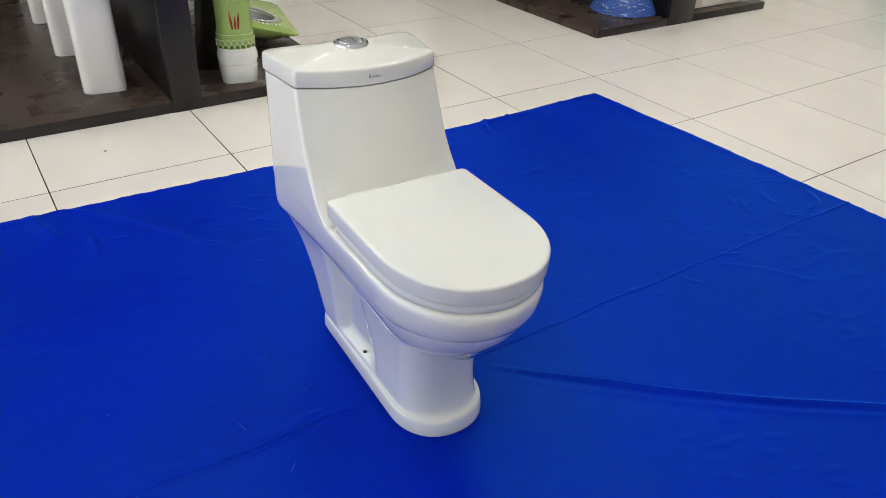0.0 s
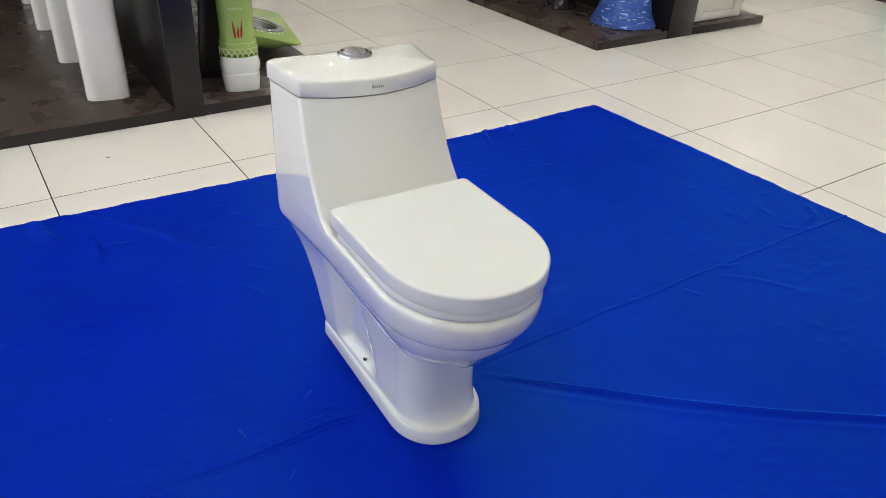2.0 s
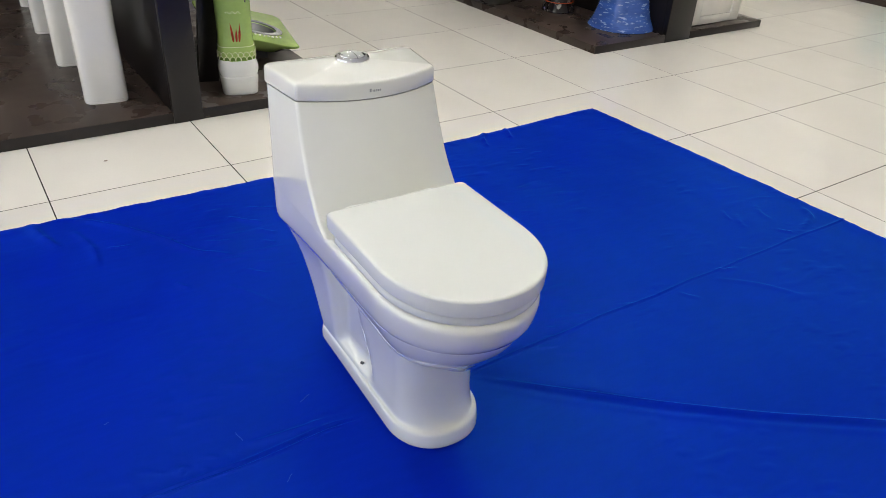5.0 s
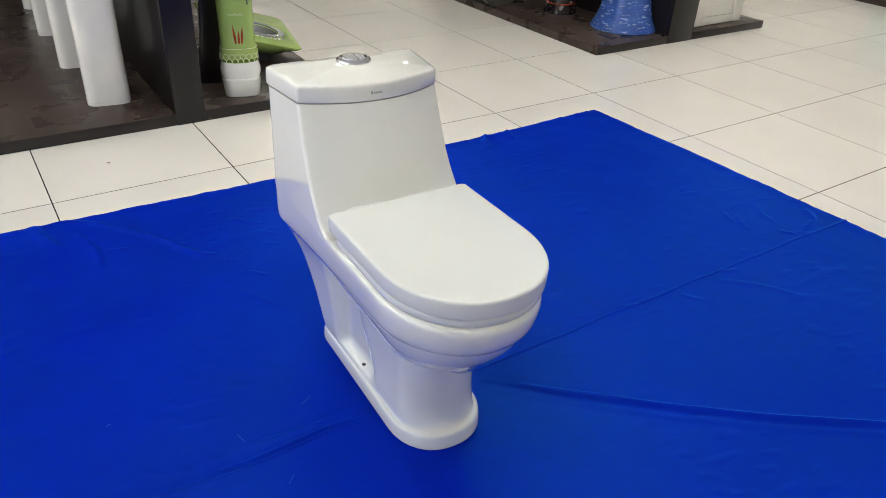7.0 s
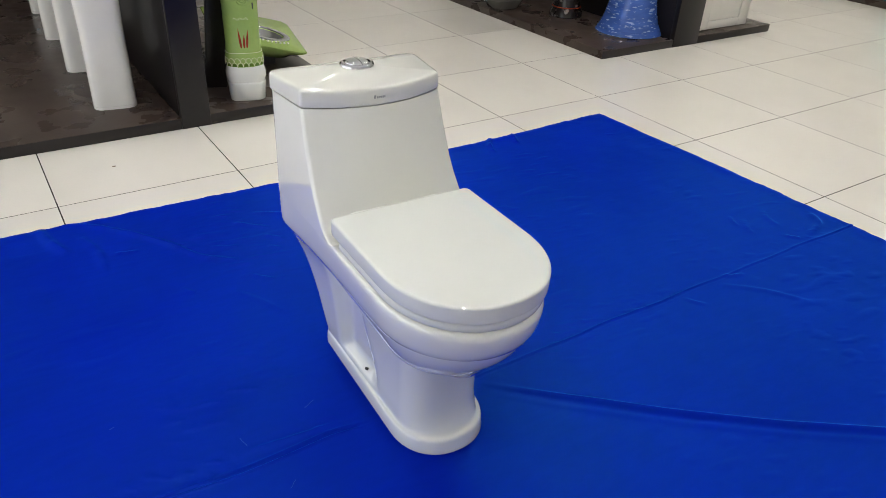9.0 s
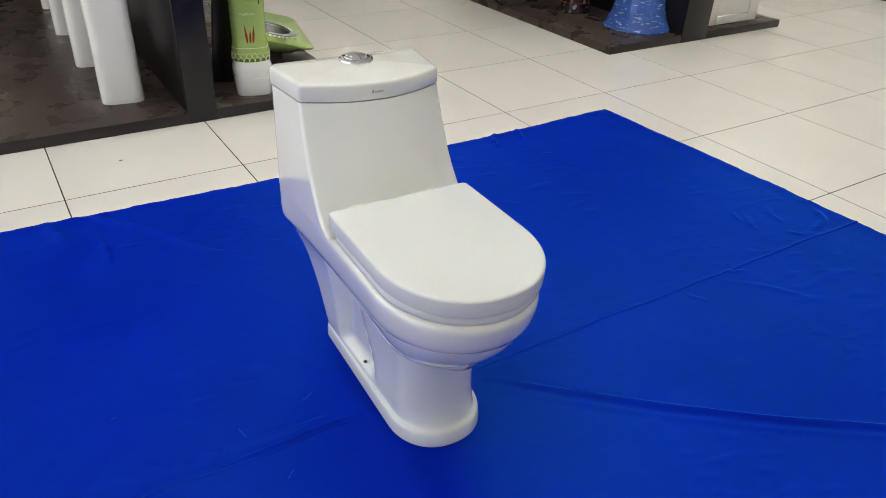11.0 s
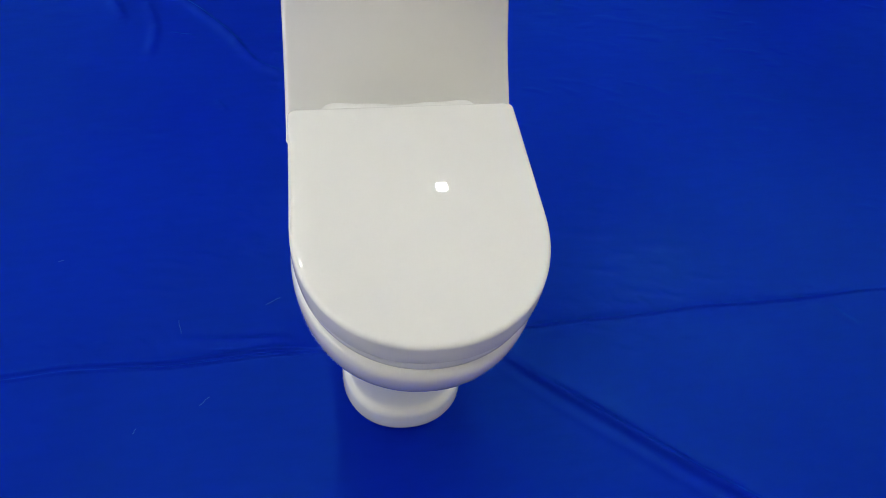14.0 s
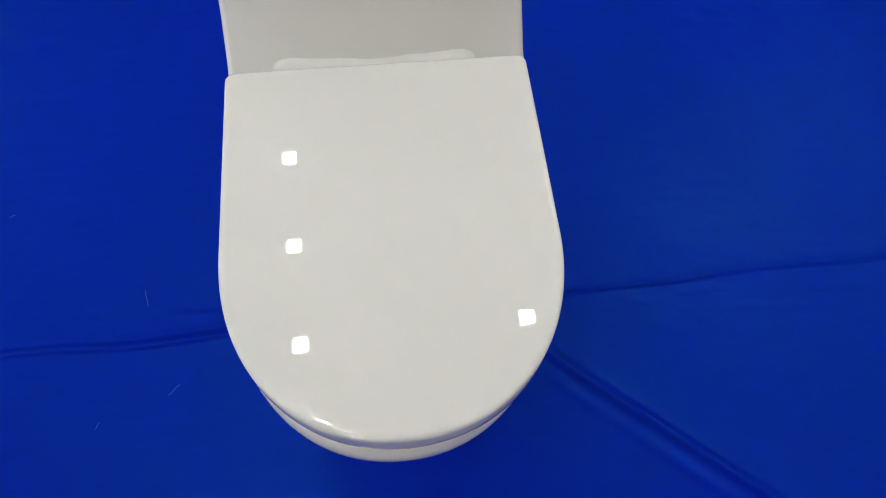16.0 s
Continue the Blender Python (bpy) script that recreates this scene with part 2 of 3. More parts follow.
tagged(part("wall_west", bm, WALL), "off-white painted showroom wall around the shop front", "wall", kind="structure")
shop_window = thing("window_1", pose(ROOM_X0 - 0.15, 0, 0), "wide shop front window with slim grey frames", "window", kind="structure")
step = (FRONT_Y1 - FRONT_Y0) / 3
bm = bmesh.new()
for y0, y1, z0, z1 in ((FRONT_Y0, FRONT_Y1, FRONT_Z0, FRONT_Z0 + 0.05), (FRONT_Y0, FRONT_Y1, FRONT_Z1 - 0.05, FRONT_Z1),
                       (FRONT_Y0, FRONT_Y0 + 0.05, FRONT_Z0 + 0.05, FRONT_Z1 - 0.05), (FRONT_Y1 - 0.05, FRONT_Y1, FRONT_Z0 + 0.05, FRONT_Z1 - 0.05)):
    box(0.005, 0.040, y0, y1, z0, z1, 0.002, bm=bm)
part("window_frame", bm, STEEL, shop_window)
for k in (1, 2):
    part("mullion", box(0.005, 0.040, FRONT_Y0 + k * step - 0.025, FRONT_Y0 + k * step + 0.025, FRONT_Z0 + 0.051, FRONT_Z1 - 0.051, 0.002), STEEL, shop_window)
for k in range(3):
    pane = part("pane", box(0.018, 0.024, FRONT_Y0 + k * step + 0.051, FRONT_Y0 + (k + 1) * step - 0.051, FRONT_Z0 + 0.051, FRONT_Z1 - 0.051), GLASS, shop_window, "clear glass pane")
    pane.visible_shadow = False
day = bpy.data.lights.new("daylight", "AREA")
day.shape, day.size, day.size_y = "RECTANGLE", FRONT_Z1 - FRONT_Z0, FRONT_Y1 - FRONT_Y0
day.energy, day.color = DAYLIGHT, (0.97, 1.0, 1.0)
day_lamp = new("daylight", day)
day_lamp.matrix_basis = pose(ROOM_X0 - 0.10, (FRONT_Y0 + FRONT_Y1) / 2, (FRONT_Z0 + FRONT_Z1) / 2, 0, -90, 0)

# ---- ceiling lamps: small square downlights, with more added as fill ----
LAMP = 0.060


def make_downlight():
    lamp = thing("downlight", pose(0, 0, ROOM_Z), "small square white ceiling downlight, some copies added as fill", "ceiling light", "downlights")
    h = LAMP / 2
    bm = bmesh.new()
    for x0, x1, y0, y1 in ((-h - 0.012, -h, -h - 0.012, h + 0.012), (h, h + 0.012, -h - 0.012, h + 0.012), (-h, h, -h - 0.012, -h), (-h, h, h, h + 0.012)):
        box(x0, x1, y0, y1, -0.012, 0.0, bm=bm)
    part("frame", bm, PLASTIC, lamp)
    part("diffuser", box(-h, h, -h, h, -0.008, -0.001), LIGHT, lamp, "glowing square face")
    return lamp


spots = [(-2.237, -0.183 + 0.449 * k) for k in range(-4, 4)]
spots += [(-1.304, y) for y in (-0.184, 1.186, 1.60)]
spots += [(x, -4.3 + 0.9 * k + (0.4 if x > 0 else 0.0)) for x in (-3.9, 0.25, 1.5, 2.6, 3.7, 5.9) for k in range(13)
          if -4.3 + 0.9 * k > (1.0 if x < -3 else -2.2) and not (x == 0.25 and 1.0 < -3.9 + 0.9 * k < 3.0)]
# added fill: two rows washing the south wall to brighten the toilet's front
spots += [(x, y) for x in (-3.6, -2.4, -1.2, 0.0, 1.2, 2.4) for y in (-4.35, -3.6)]
spots += [(-2.87, y) for y in (-1.25, -0.72, 0.10)]
# mostly added fill lamps that brighten the sheet's right and far side
spots += [(-0.45, y) for y in (0.30, 0.05, 0.55)] + [(-0.1, 0.4), (0.0, 0.85), (0.30, 1.0), (0.65, -0.75), (0.65, 0.15), (0.65, 0.75), (0.22, 0.62), (-1.30, 2.20), (-0.45, 3.05), (-1.30, 3.05), (0.25, 3.3)]
first_lamp = make_downlight()
first_lamp.matrix_basis = pose(*spots[0], ROOM_Z)
for x, y in spots[1:]:
    copy_thing(first_lamp, pose(x, y, ROOM_Z))

# ---- the blue sheet ----
FAR_EDGE = [(-4.2, 0.50), (-2.56, 0.456), (-2.18, 0.440), (-1.73, 0.427), (-0.97, 0.396), (-0.6, 0.402), (-0.168, 0.419)]
SIDE_EDGE = [(-2.3, -0.105), (-0.92, -0.128), (-0.785, -0.135), (-0.2, -0.145), (0.42, -0.168)]
SEAM = [(-4.2, -0.746), (-2.45, -0.748), (-2.0, -0.762), (-1.57, -0.767), (-1.33, -0.766), (-0.93, -0.772), (-0.42, -0.776), (-0.14, -0.786)]
TOILET_X, TOILET_Y, TOILET_TURN = -1.849, -0.657, -2.505


def wave(x, y, scale, seed):
    return noise.noise(Vector((x * scale, y * scale, seed)))


def bell(d, w):
    return math.exp(-(d / w) ** 2)


def segment_distance(x, y, ax, ay, bx, by):
    dx, dy = bx - ax, by - ay
    t = ((x - ax) * dx + (y - ay) * dy) / (dx * dx + dy * dy)
    tc = min(max(t, 0), 1)
    return math.hypot(x - ax - tc * dx, y - ay - tc * dy), t, ((x - ax) * -dy + (y - ay) * dx) / math.hypot(dx, dy)


# creases: the points that each runs through, its height and its half width
CREASES = [
    ([(-2.40, 0.452), (-2.330, 0.405), (-2.246, 0.315), (-2.162, 0.196), (-2.10, 0.081), (-2.012, 0.009)], 0.0105, 0.0085),
    ([(-2.478, 0.465), (-2.455, 0.36), (-2.425, 0.28)], 0.0110, 0.013),
    ([(-2.375, 0.36), (-2.344, 0.236), (-2.350, 0.120)], 0.0060, 0.010),
    ([(-2.072, -0.137), (-2.03, -0.21), (-1.989, -0.294)], 0.0028, 0.008),
    ([(-0.838, -0.800), (-0.745, -0.885), (-0.681, -0.985)], 0.0030, 0.008),
    ([(-0.180, -0.660), (-0.225, -0.720), (-0.335, -0.755)], 0.0085, 0.010),
    ([(-0.436, -0.575), (-0.470, -0.605), (-0.490, -0.650)], 0.0030, 0.009),
    ([(-0.318, -0.565), (-0.350, -0.605), (-0.363, -0.660)], 0.0033, 0.009),
    ([(-2.238, -0.715), (-2.15, -0.728), (-2.055, -0.733)], 0.0060, 0.008),
    ([(-0.796, 0.412), (-0.835, 0.36), (-0.861, 0.294)], 0.0100, 0.008),
    ([(-0.687, 0.412), (-0.700, 0.37), (-0.721, 0.319)], 0.0090, 0.008),
]
for ax, ay, bx, by, h in ((-2.309, 0.214, -2.245, 0.196, 0.004), (-1.943, 0.226, -1.863, 0.152, 0.006), (-1.869, 0.261, -1.788, 0.217, 0.005), (-2.0, -0.086, -1.956, -0.135, 0.004),
                          (-1.888, 0.107, -1.848, 0.067, 0.004), (-2.188, -0.059, -2.165, -0.1, 0.003), (-1.901, 0.04, -1.871, 0.012, 0.003), (-2.053, 0.114, -1.976, 0.082, 0.003),
                          (-0.405, -0.711, -0.373, -0.748, 0.004), (-0.991, -0.793, -0.956, -0.844, 0.003), (-0.8, -0.768, -0.729, -0.794, 0.004), (-0.46, -0.532, -0.491, -0.594, 0.003)):
    CREASES.append(([(ax, ay), ((ax + bx) / 2 + 0.06 * (by - ay), (ay + by) / 2 - 0.06 * (bx - ax)), (bx, by)], h, 0.006))


def crease_lines():
    """Each crease as a finely stepped smooth line with its box, for quick tests."""
    lines = []
    for points, h, width in CREASES:
        pts = [points[0]] + points + [points[-1]]
        fine = []
        for k in range(1, len(pts) - 2):
            p0, p1, p2, p3 = (Vector(p) for p in pts[k - 1:k + 3])
            for i in range(8):
                t = i / 8
                fine.append(0.5 * (2 * p1 + (p2 - p0) * t + (2 * p0 - 5 * p1 + 4 * p2 - p3) * t * t + (3 * p1 - p0 - 3 * p2 + p3) * t ** 3))
        fine.append(Vector(points[-1]))
        xs, ys = [p.x for p in fine], [p.y for p in fine]
        lines.append((fine, h, width, min(xs) - 0.04, max(xs) + 0.04, min(ys) - 0.04, max(ys) + 0.04))
    return lines


CREASE_LINES = crease_lines()


def crease_height(x, y):
    z = 0.0
    for fine, h, width, x0, x1, y0, y1 in CREASE_LINES:
        if not (x0 < x < x1 and y0 < y < y1):
            continue
        best = (9.0, 0.0, 0.0)
        n = len(fine) - 1
        for k in range(n):
            a, b = fine[k], fine[k + 1]
            d, t, side = segment_distance(x, y, a.x, a.y, b.x, b.y)
            if d < best[0]:
                best = (d, (k + min(max(t, 0), 1)) / n, side)
        d, t, side = best
        uneven = 1 + 0.35 * wave(t * n * 0.12, h * 900, 3.0, 7)
        z += h * uneven * math.sin(math.pi * min(max(0.04 + 0.92 * t, 0), 1)) ** 0.9 * bell(d, width if side > 0 else width * 1.5)
    return z


def sheet_height(x, y):
    z = 0.004 + 0.0014 * wave(x, y, 5.0, 1.0) + 0.0007 * wave(x, y, 14.0, 2.0)
    z += 0.0022 * max(wave(x, y, 2.2, 3.0), 0)
    z += 0.0042 * max(wave(x * 0.42 + 0.2 * y, y, 24, 21) - 0.12, 0) * smooth(0.12, 0.40, wave(x, y, 2.6, 22)) + 0.0030 * max(wave(x * 0.4, y + 0.2 * x, 42, 24) - 0.1, 0) * smooth(0.12, 0.35, wave(x, y, 3.3, 23))
    s = y - curve_at(SEAM, x) - 0.006 * wave(x, 0, 6, 4)
    near = 0.8 + 0.5 * wave(x, 0, 3, 9)
    double = 1 - smooth(-1.85, -1.65, x)
    z += near * (0.0066 + 0.0016 * double) * (1.15 / (1 + math.exp(max(min(-s / 0.0014, 30), -30))) * math.exp(-max(s, 0) / (0.0058 + 0.0017 * double)) + (0.06 + 0.39 * double) * bell(s + 0.0095, 0.0030)) + (0.004 * max(wave(x * 0.6, y, 22, 8), 0) + 0.004 * max(wave(x + 0.5 * y, y, 36, 18) - 0.1, 0)) * bell(s - 0.03, 0.04) * smooth(-0.2, 0.3, wave(x, 0, 4, 19))
    # the long slanting ridge
    d, t, side = segment_distance(x, y, -1.71, -0.780, -0.955, -1.41)
    side += 0.030 * math.sin(3.0 * t) + 0.002 + 0.006 * wave(t, 0, 4, 31)
    if -0.1 < t < 1.6:
        f = smooth(-0.05, 0.3, t) * (1 - 0.7 * smooth(0.85, 1.3, t))
        z += f * (0.0120 * (bell(side, 0.010) if side > 0 else bell(side, 0.0065)) + 0.002 * bell(side + 0.028, 0.009) + 0.002 * bell(side, 0.035))
    z += crease_height(x, y)
    # edges lift a little here and there
    e = min(curve_at(FAR_EDGE, x) - y, curve_at(SIDE_EDGE, y) - x)
    z += bell(e, 0.035) * (0.0015 + 0.006 * max(wave(x + y, x - y, 7.0, 5.0), 0) + 0.003 * max(wave(x + y, x - y, 19.0, 6.0), 0))
    # pressed flat under the foot of the toilet
    d, t, side = segment_distance(x, y, TOILET_X, TOILET_Y + 0.12, TOILET_X - 0.008, TOILET_Y - 0.16)
    k = smooth(0.115, 0.21, d)
    return 0.0035 + (max(z, 0.003) - 0.0035) * k


def make_sheet():
    us = [-4.2 + 1.2 * i / 80 for i in range(80)] + [-3.0 + 2.85 * i / 760 for i in range(761)]
    rows = sorted([0.25 * j / 40 for j in range(40)] + [0.25 + 0.75 * j / 540 for j in range(541)] + [(-0.762 + 2.3 + 0.0018 * k) / 2.72 for k in range(-26, 27)])
    nv = len(rows) - 1
    verts, faces = [], []
    for i, u in enumerate(us):
        for j in range(nv + 1):
            v = rows[j]
            y0, y1 = -2.3, curve_at(FAR_EDGE, u) + 0.003 * wave(u, 0, 4, 11) + 0.0015 * wave(u, 0, 30, 12)
            y = y0 + (y1 - y0) * v
            x = u
            k = smooth(-1.0, -0.15, u)
            x += k * (curve_at(SIDE_EDGE, y) + 0.004 * wave(y, 0, 9, 13) + 0.003 * wave(y, 0, 31, 14) + 0.15)
            verts.append((x, y, sheet_height(x, y)))
    n = nv + 1
    for i in range(len(us) - 1):
        for j in range(nv):
            a = i * n + j
            faces.append((a, a + n, a + n + 1, a + 1))
    # hem: turned down to the floor
    hem = [len(us) * n - n + j for j in range(n)] + [i * n + nv for i in range(len(us) - 2, -1, -1)]
    base = len(verts)
    for k in hem:
        x, y = verts[k][:2]
        verts.append((x + 0.0005, y + 0.0005, 0.0003))
    for a in range(len(hem) - 1):
        faces.append((hem[a], hem[a + 1], base + a + 1, base + a))
    me = bpy.data.meshes.new("floor_sheet")
    me.from_pydata(verts, [], faces)
    me.polygons.foreach_set("use_smooth", [True] * len(me.polygons))
    me.materials.append(SHEET)
    me.update()
    ob = new("floor_sheet", me)
    return tagged(ob, "royal blue cloth sheet with fold creases spread on the tiles", "sheet")


make_sheet()

# lint and scratches on the sheet
for x, y, turn, length in ((-2.197, -0.840, 40, 0.022), (-2.243, -0.686, 100, 0.030), (-2.078, -0.649, 25, 0.030), (-2.467, -0.509, 10, 0.010), (-2.306, -0.879, 60, 0.010)):
    c, s = math.cos(radians(turn)), math.sin(radians(turn))
    pts = [(x + length * (k / 6 - 0.5) * c + 0.0007 * math.sin(k * 1.1) * s, y + length * (k / 6 - 0.5) * s - 0.0007 * math.sin(k * 1.1) * c,
            sheet_height(x + length * (k / 6 - 0.5) * c, y + length * (k / 6 - 0.5) * s) + 0.0006) for k in range(7)]
    tagged(part("lint", tube(pts, 0.0007, 5), LINT), "pale thread of lint on the blue sheet", "lint", "lint on the sheet")
bm = lathe([(0.0040, 0.0), (0.0045, 0.0012), (0.002, 0.002)], 10)
for v in bm.verts:
    v.co.x *= 1.5
    v.co += Vector((-2.178, 0.834, 0))
tagged(part("dirt_speck", bm, DIRT), "small brown speck of dirt on the tiles", "dirt")

# ---- the one-piece toilet ----
toilet = thing("toilet", pose(TOILET_X, TOILET_Y, 0.0035, 0, 0, TOILET_TURN), "white one-piece ceramic toilet with its lid closed on the blue sheet", "toilet")
N_FRONT, N_SIDE, N_CORNER, N_BACK = 26, 36, 6, 5


def mirrored(half):
    """A closed ring from the right half, listed from the front's middle to the back's middle."""
    return half + [(-x, y, z) for x, y, z in reversed(half[1:-1])]


def body_ring(z, hw, hwb, front, back, turn_y, power=2.35, inset=0.0, corner=0.035, shape=None, ease=2.2):
    """Round front, straight sides, squared back."""
    half = []
    for i in range(N_FRONT):
        a = math.pi / 2 * i / N_FRONT
        c, s = math.cos(a), math.sin(a)
        half.append((hw * s ** (2 / power), turn_y + (front - turn_y) * c ** (2 / power), z))
    for i in range(N_SIDE):
        t = i / N_SIDE
        half.append((hw + (hwb - hw) * t ** ease, turn_y + (back - corner - turn_y) * t, z))
    for i in range(N_CORNER):
        a = math.pi / 2 * i / N_CORNER
        half.append((hwb - corner + corner * math.cos(a), back - corner + corner * math.sin(a), z))
    for i in range(N_BACK + 1):
        half.append(((hwb - corner) * (1 - i / N_BACK), back, z))
    out = []
    for x, y, zz in half:
        k = inset * (1 - smooth(-0.03, 0.07, y))
        x2 = max(x - k, 0.0) if x > 0 else 0.0
        y2 = y + k * max(0.0, (turn_y - y) / (turn_y - front)) if y < turn_y else y
        if shape:
            x2, y2 = shape(x2, y2, zz)
        out.append((x2, y2, zz))
    out[0] = (0.0, out[0][1], z)
    out[-1] = (0.0, out[-1][1], z)
    return mirrored(out)


def tank_ring(z, hwf, hwb, middle, corner_y, back, fillet=0.0065, corner=0.022):
    """Bowed front, nearly straight sides, squared back; as many points as body_ring."""
    half = []
    n1 = N_FRONT - 6
    for i in range(n1):
        t = i / (n1 - 1)
        x = (hwf - fillet) * t
        half.append((x, middle + (corner_y - middle) * (x / hwf) ** 2.0, z))
    y_in = half[-1][1]
    for i in range(1, 7):
        a = math.pi / 2 * i / 6
        half.append((hwf - fillet + fillet * math.sin(a), y_in + fillet * 1.1 * (1 - math.cos(a)) + 0.004 * i / 6, z))
    y_side = half[-1][1]
    for i in range(N_SIDE):
        t = (i + 0.5) / N_SIDE
        half.append((hwf + (hwb - hwf) * t, y_side + (back - corner - y_side) * t, z))
    for i in range(N_CORNER):
        a = math.pi / 2 * i / N_CORNER
        half.append((hwb - corner + corner * math.cos(a), back - corner + corner * math.sin(a), z))
    for i in range(N_BACK + 1):
        half.append(((hwb - corner) * (1 - i / N_BACK), back, z))
    half[0] = (0.0, half[0][1], z)
    half[-1] = (0.0, half[-1][1], z)
    return mirrored(half)


BACK = 0.292
TANK_SIDE = [(0.405, -0.016), (0.414, 0.006), (0.422, 0.019), (0.43, 0.029), (0.45, 0.045), (0.47, 0.062), (0.503, 0.083), (0.566, 0.111), (0.641, 0.137)]
TANK_MID = [(0.405, -0.030), (0.414, -0.006), (0.422, 0.005), (0.43, 0.011), (0.45, 0.021), (0.47, 0.027), (0.503, 0.040), (0.566, 0.066), (0.641, 0.092)]


def lifted(ring):
    """The band's lower edge climbs a little towards the front."""
    return [(x, y, z + 0.0145 * smooth(0.12, 0.39, -y) * (1 - smooth(0.335, 0.376, z))) for x, y, z in ring]


BAND = 2.11
body_rings = [
    lifted(body_ring(0.3215, 0.130, 0.158, -0.355, 0.284, -0.20, BAND)),
    lifted(body_ring(0.3220, 0.1455, 0.167, -0.3800, 0.288, -0.20, BAND)),
    lifted(body_ring(0.3232, 0.1500, 0.169, -0.3855, 0.290, -0.205, BAND)),
    lifted(body_ring(0.3262, 0.1536, 0.1705, -0.3900, 0.291, -0.205, BAND)),
    lifted(body_ring(0.336, 0.1570, 0.172, -0.3948, BACK, -0.205, BAND)),
    lifted(body_ring(0.352, 0.1595, 0.173, -0.3994, BACK, -0.205, BAND)),
    body_ring(0.376, 0.1608, 0.173, -0.4020, BACK, -0.205, BAND),
    body_ring(0.388, 0.1612, 0.173, -0.4034, BACK, -0.205, BAND),
    body_ring(0.3940, 0.1612, 0.173, -0.4034, BACK, -0.205, BAND, inset=0.0007),
    body_ring(0.3982, 0.1612, 0.173, -0.4034, BACK, -0.205, BAND, inset=0.0020),
    body_ring(0.4012, 0.1612, 0.173, -0.4034, BACK, -0.205, BAND, inset=0.0038),
    body_ring(0.4034, 0.1612, 0.173, -0.4034, BACK, -0.205, BAND, inset=0.0060),
    body_ring(0.4046, 0.1612, 0.173, -0.4034, BACK, -0.205, BAND, inset=0.0084),
    body_ring(0.405, 0.1612, 0.173, -0.4034, BACK, -0.205, BAND, inset=0.0110),
]


def bowl_hole(z, grow):
    """Rings of the bowl's opening and inside, with as many points as body_ring."""
    ring = []
    for x, y, _ in body_ring(z, 0.1605, 0.173, -0.40, BACK, -0.205):
        a = math.atan2(x, -(y + 0.212))
        c, s = math.cos(a), math.sin(a)
        k = (abs(c) ** 2.2 + abs(s) ** 2.2) ** (-1 / 2.2)
        ring.append(((0.112 + grow) * k * s, -0.215 - (0.145 + grow) * k * c, z))
    return ring


body = loft(body_rings + [bowl_hole(0.405, 0.006), bowl_hole(0.4035, 0.0), bowl_hole(0.395, -0.002), bowl_hole(0.375, 0.004), bowl_hole(0.34, 0.002),
                          bowl_hole(0.30, -0.012), bowl_hole(0.26, -0.032), bowl_hole(0.225, -0.056), bowl_hole(0.205, -0.078)])
tank_rings = []
for z in (0.4054, 0.414, 0.422, 0.43, 0.45, 0.47, 0.503, 0.535, 0.566, 0.605, 0.635, 0.638):
    k = (z - 0.405) / 0.233
    tank_rings.append(tank_ring(z, 0.1680 - 0.0095 * k, 0.1735 - 0.002 * k, curve_at(TANK_MID, z), curve_at(TANK_SIDE, z), BACK - 0.008 * k, fillet=0.0075, corner=0.035 - 0.010 * k))
# the bulging underside of the bowl
bulb = []
for z, front, back, hw in ((0.345, -0.3795, 0.19, 0.1450), (0.326, -0.3775, 0.19, 0.1442), (0.312, -0.3725, 0.18, 0.1415), (0.296, -0.3650, 0.17, 0.1382), (0.275, -0.3500, 0.15, 0.1308), (0.2505, -0.3255, 0.13, 0.1195),
                           (0.229, -0.2975, 0.11, 0.1056), (0.216, -0.2760, 0.09, 0.0980), (0.2060, -0.2580, 0.08, 0.0938), (0.2025, -0.241, 0.05, 0.085)):
    ring = body_ring(z, hw, hw * 0.98, front, back, front + 0.195 * hw / 0.16, 2.22, corner=min(0.10, hw * 0.9), ease=1.0)
    bulb.append([(x, y, zz + 0.006 * smooth(0.12, 0.39, -y)) for x, y, zz in ring])
loft(bulb, body)
bowl = part("bowl", body, CERAMIC, toilet, sharp=40)
bowl.location.x = -0.002
bowl.rotation_euler.z = radians(-0.30)
tank = part("tank", loft(tank_rings), CERAMIC, toilet, "tapering ceramic tank with a bowed front", sharp=40)
tank.location.x = -0.0005


def waist(x, y, z):
    """Side pockets of the pedestal and the narrower flange at the rear."""
    if z > 0.044:
        slant = 0.055 * smooth(0.05, 0.21, z)
        pocket = smooth(-0.088 + slant, -0.036 + slant, y) * (1 - smooth(0.075, 0.115, y)) * smooth(0.044, 0.06, z) * (1 - smooth(0.26, 0.33, z))
        x = x * (1 - 0.23 * pocket)
    return x, y


ped = []
for z, hw, hwb, front, back in ((0.0, 0.1030, 0.100, -0.2765, 0.197), (0.002, 0.1042, 0.102, -0.2785, 0.199), (0.006, 0.1043, 0.102, -0.2787, 0.200), (0.018, 0.1034, 0.1018, -0.2772, 0.200),
                                (0.0290, 0.1018, 0.1010, -0.2750, 0.200), (0.0325, 0.1008, 0.1004, -0.2736, 0.200), (0.0350, 0.0992, 0.0997, -0.2716, 0.200), (0.0364, 0.0968, 0.0988, -0.2688, 0.200), (0.0374, 0.0938, 0.098, -0.2650, 0.200),
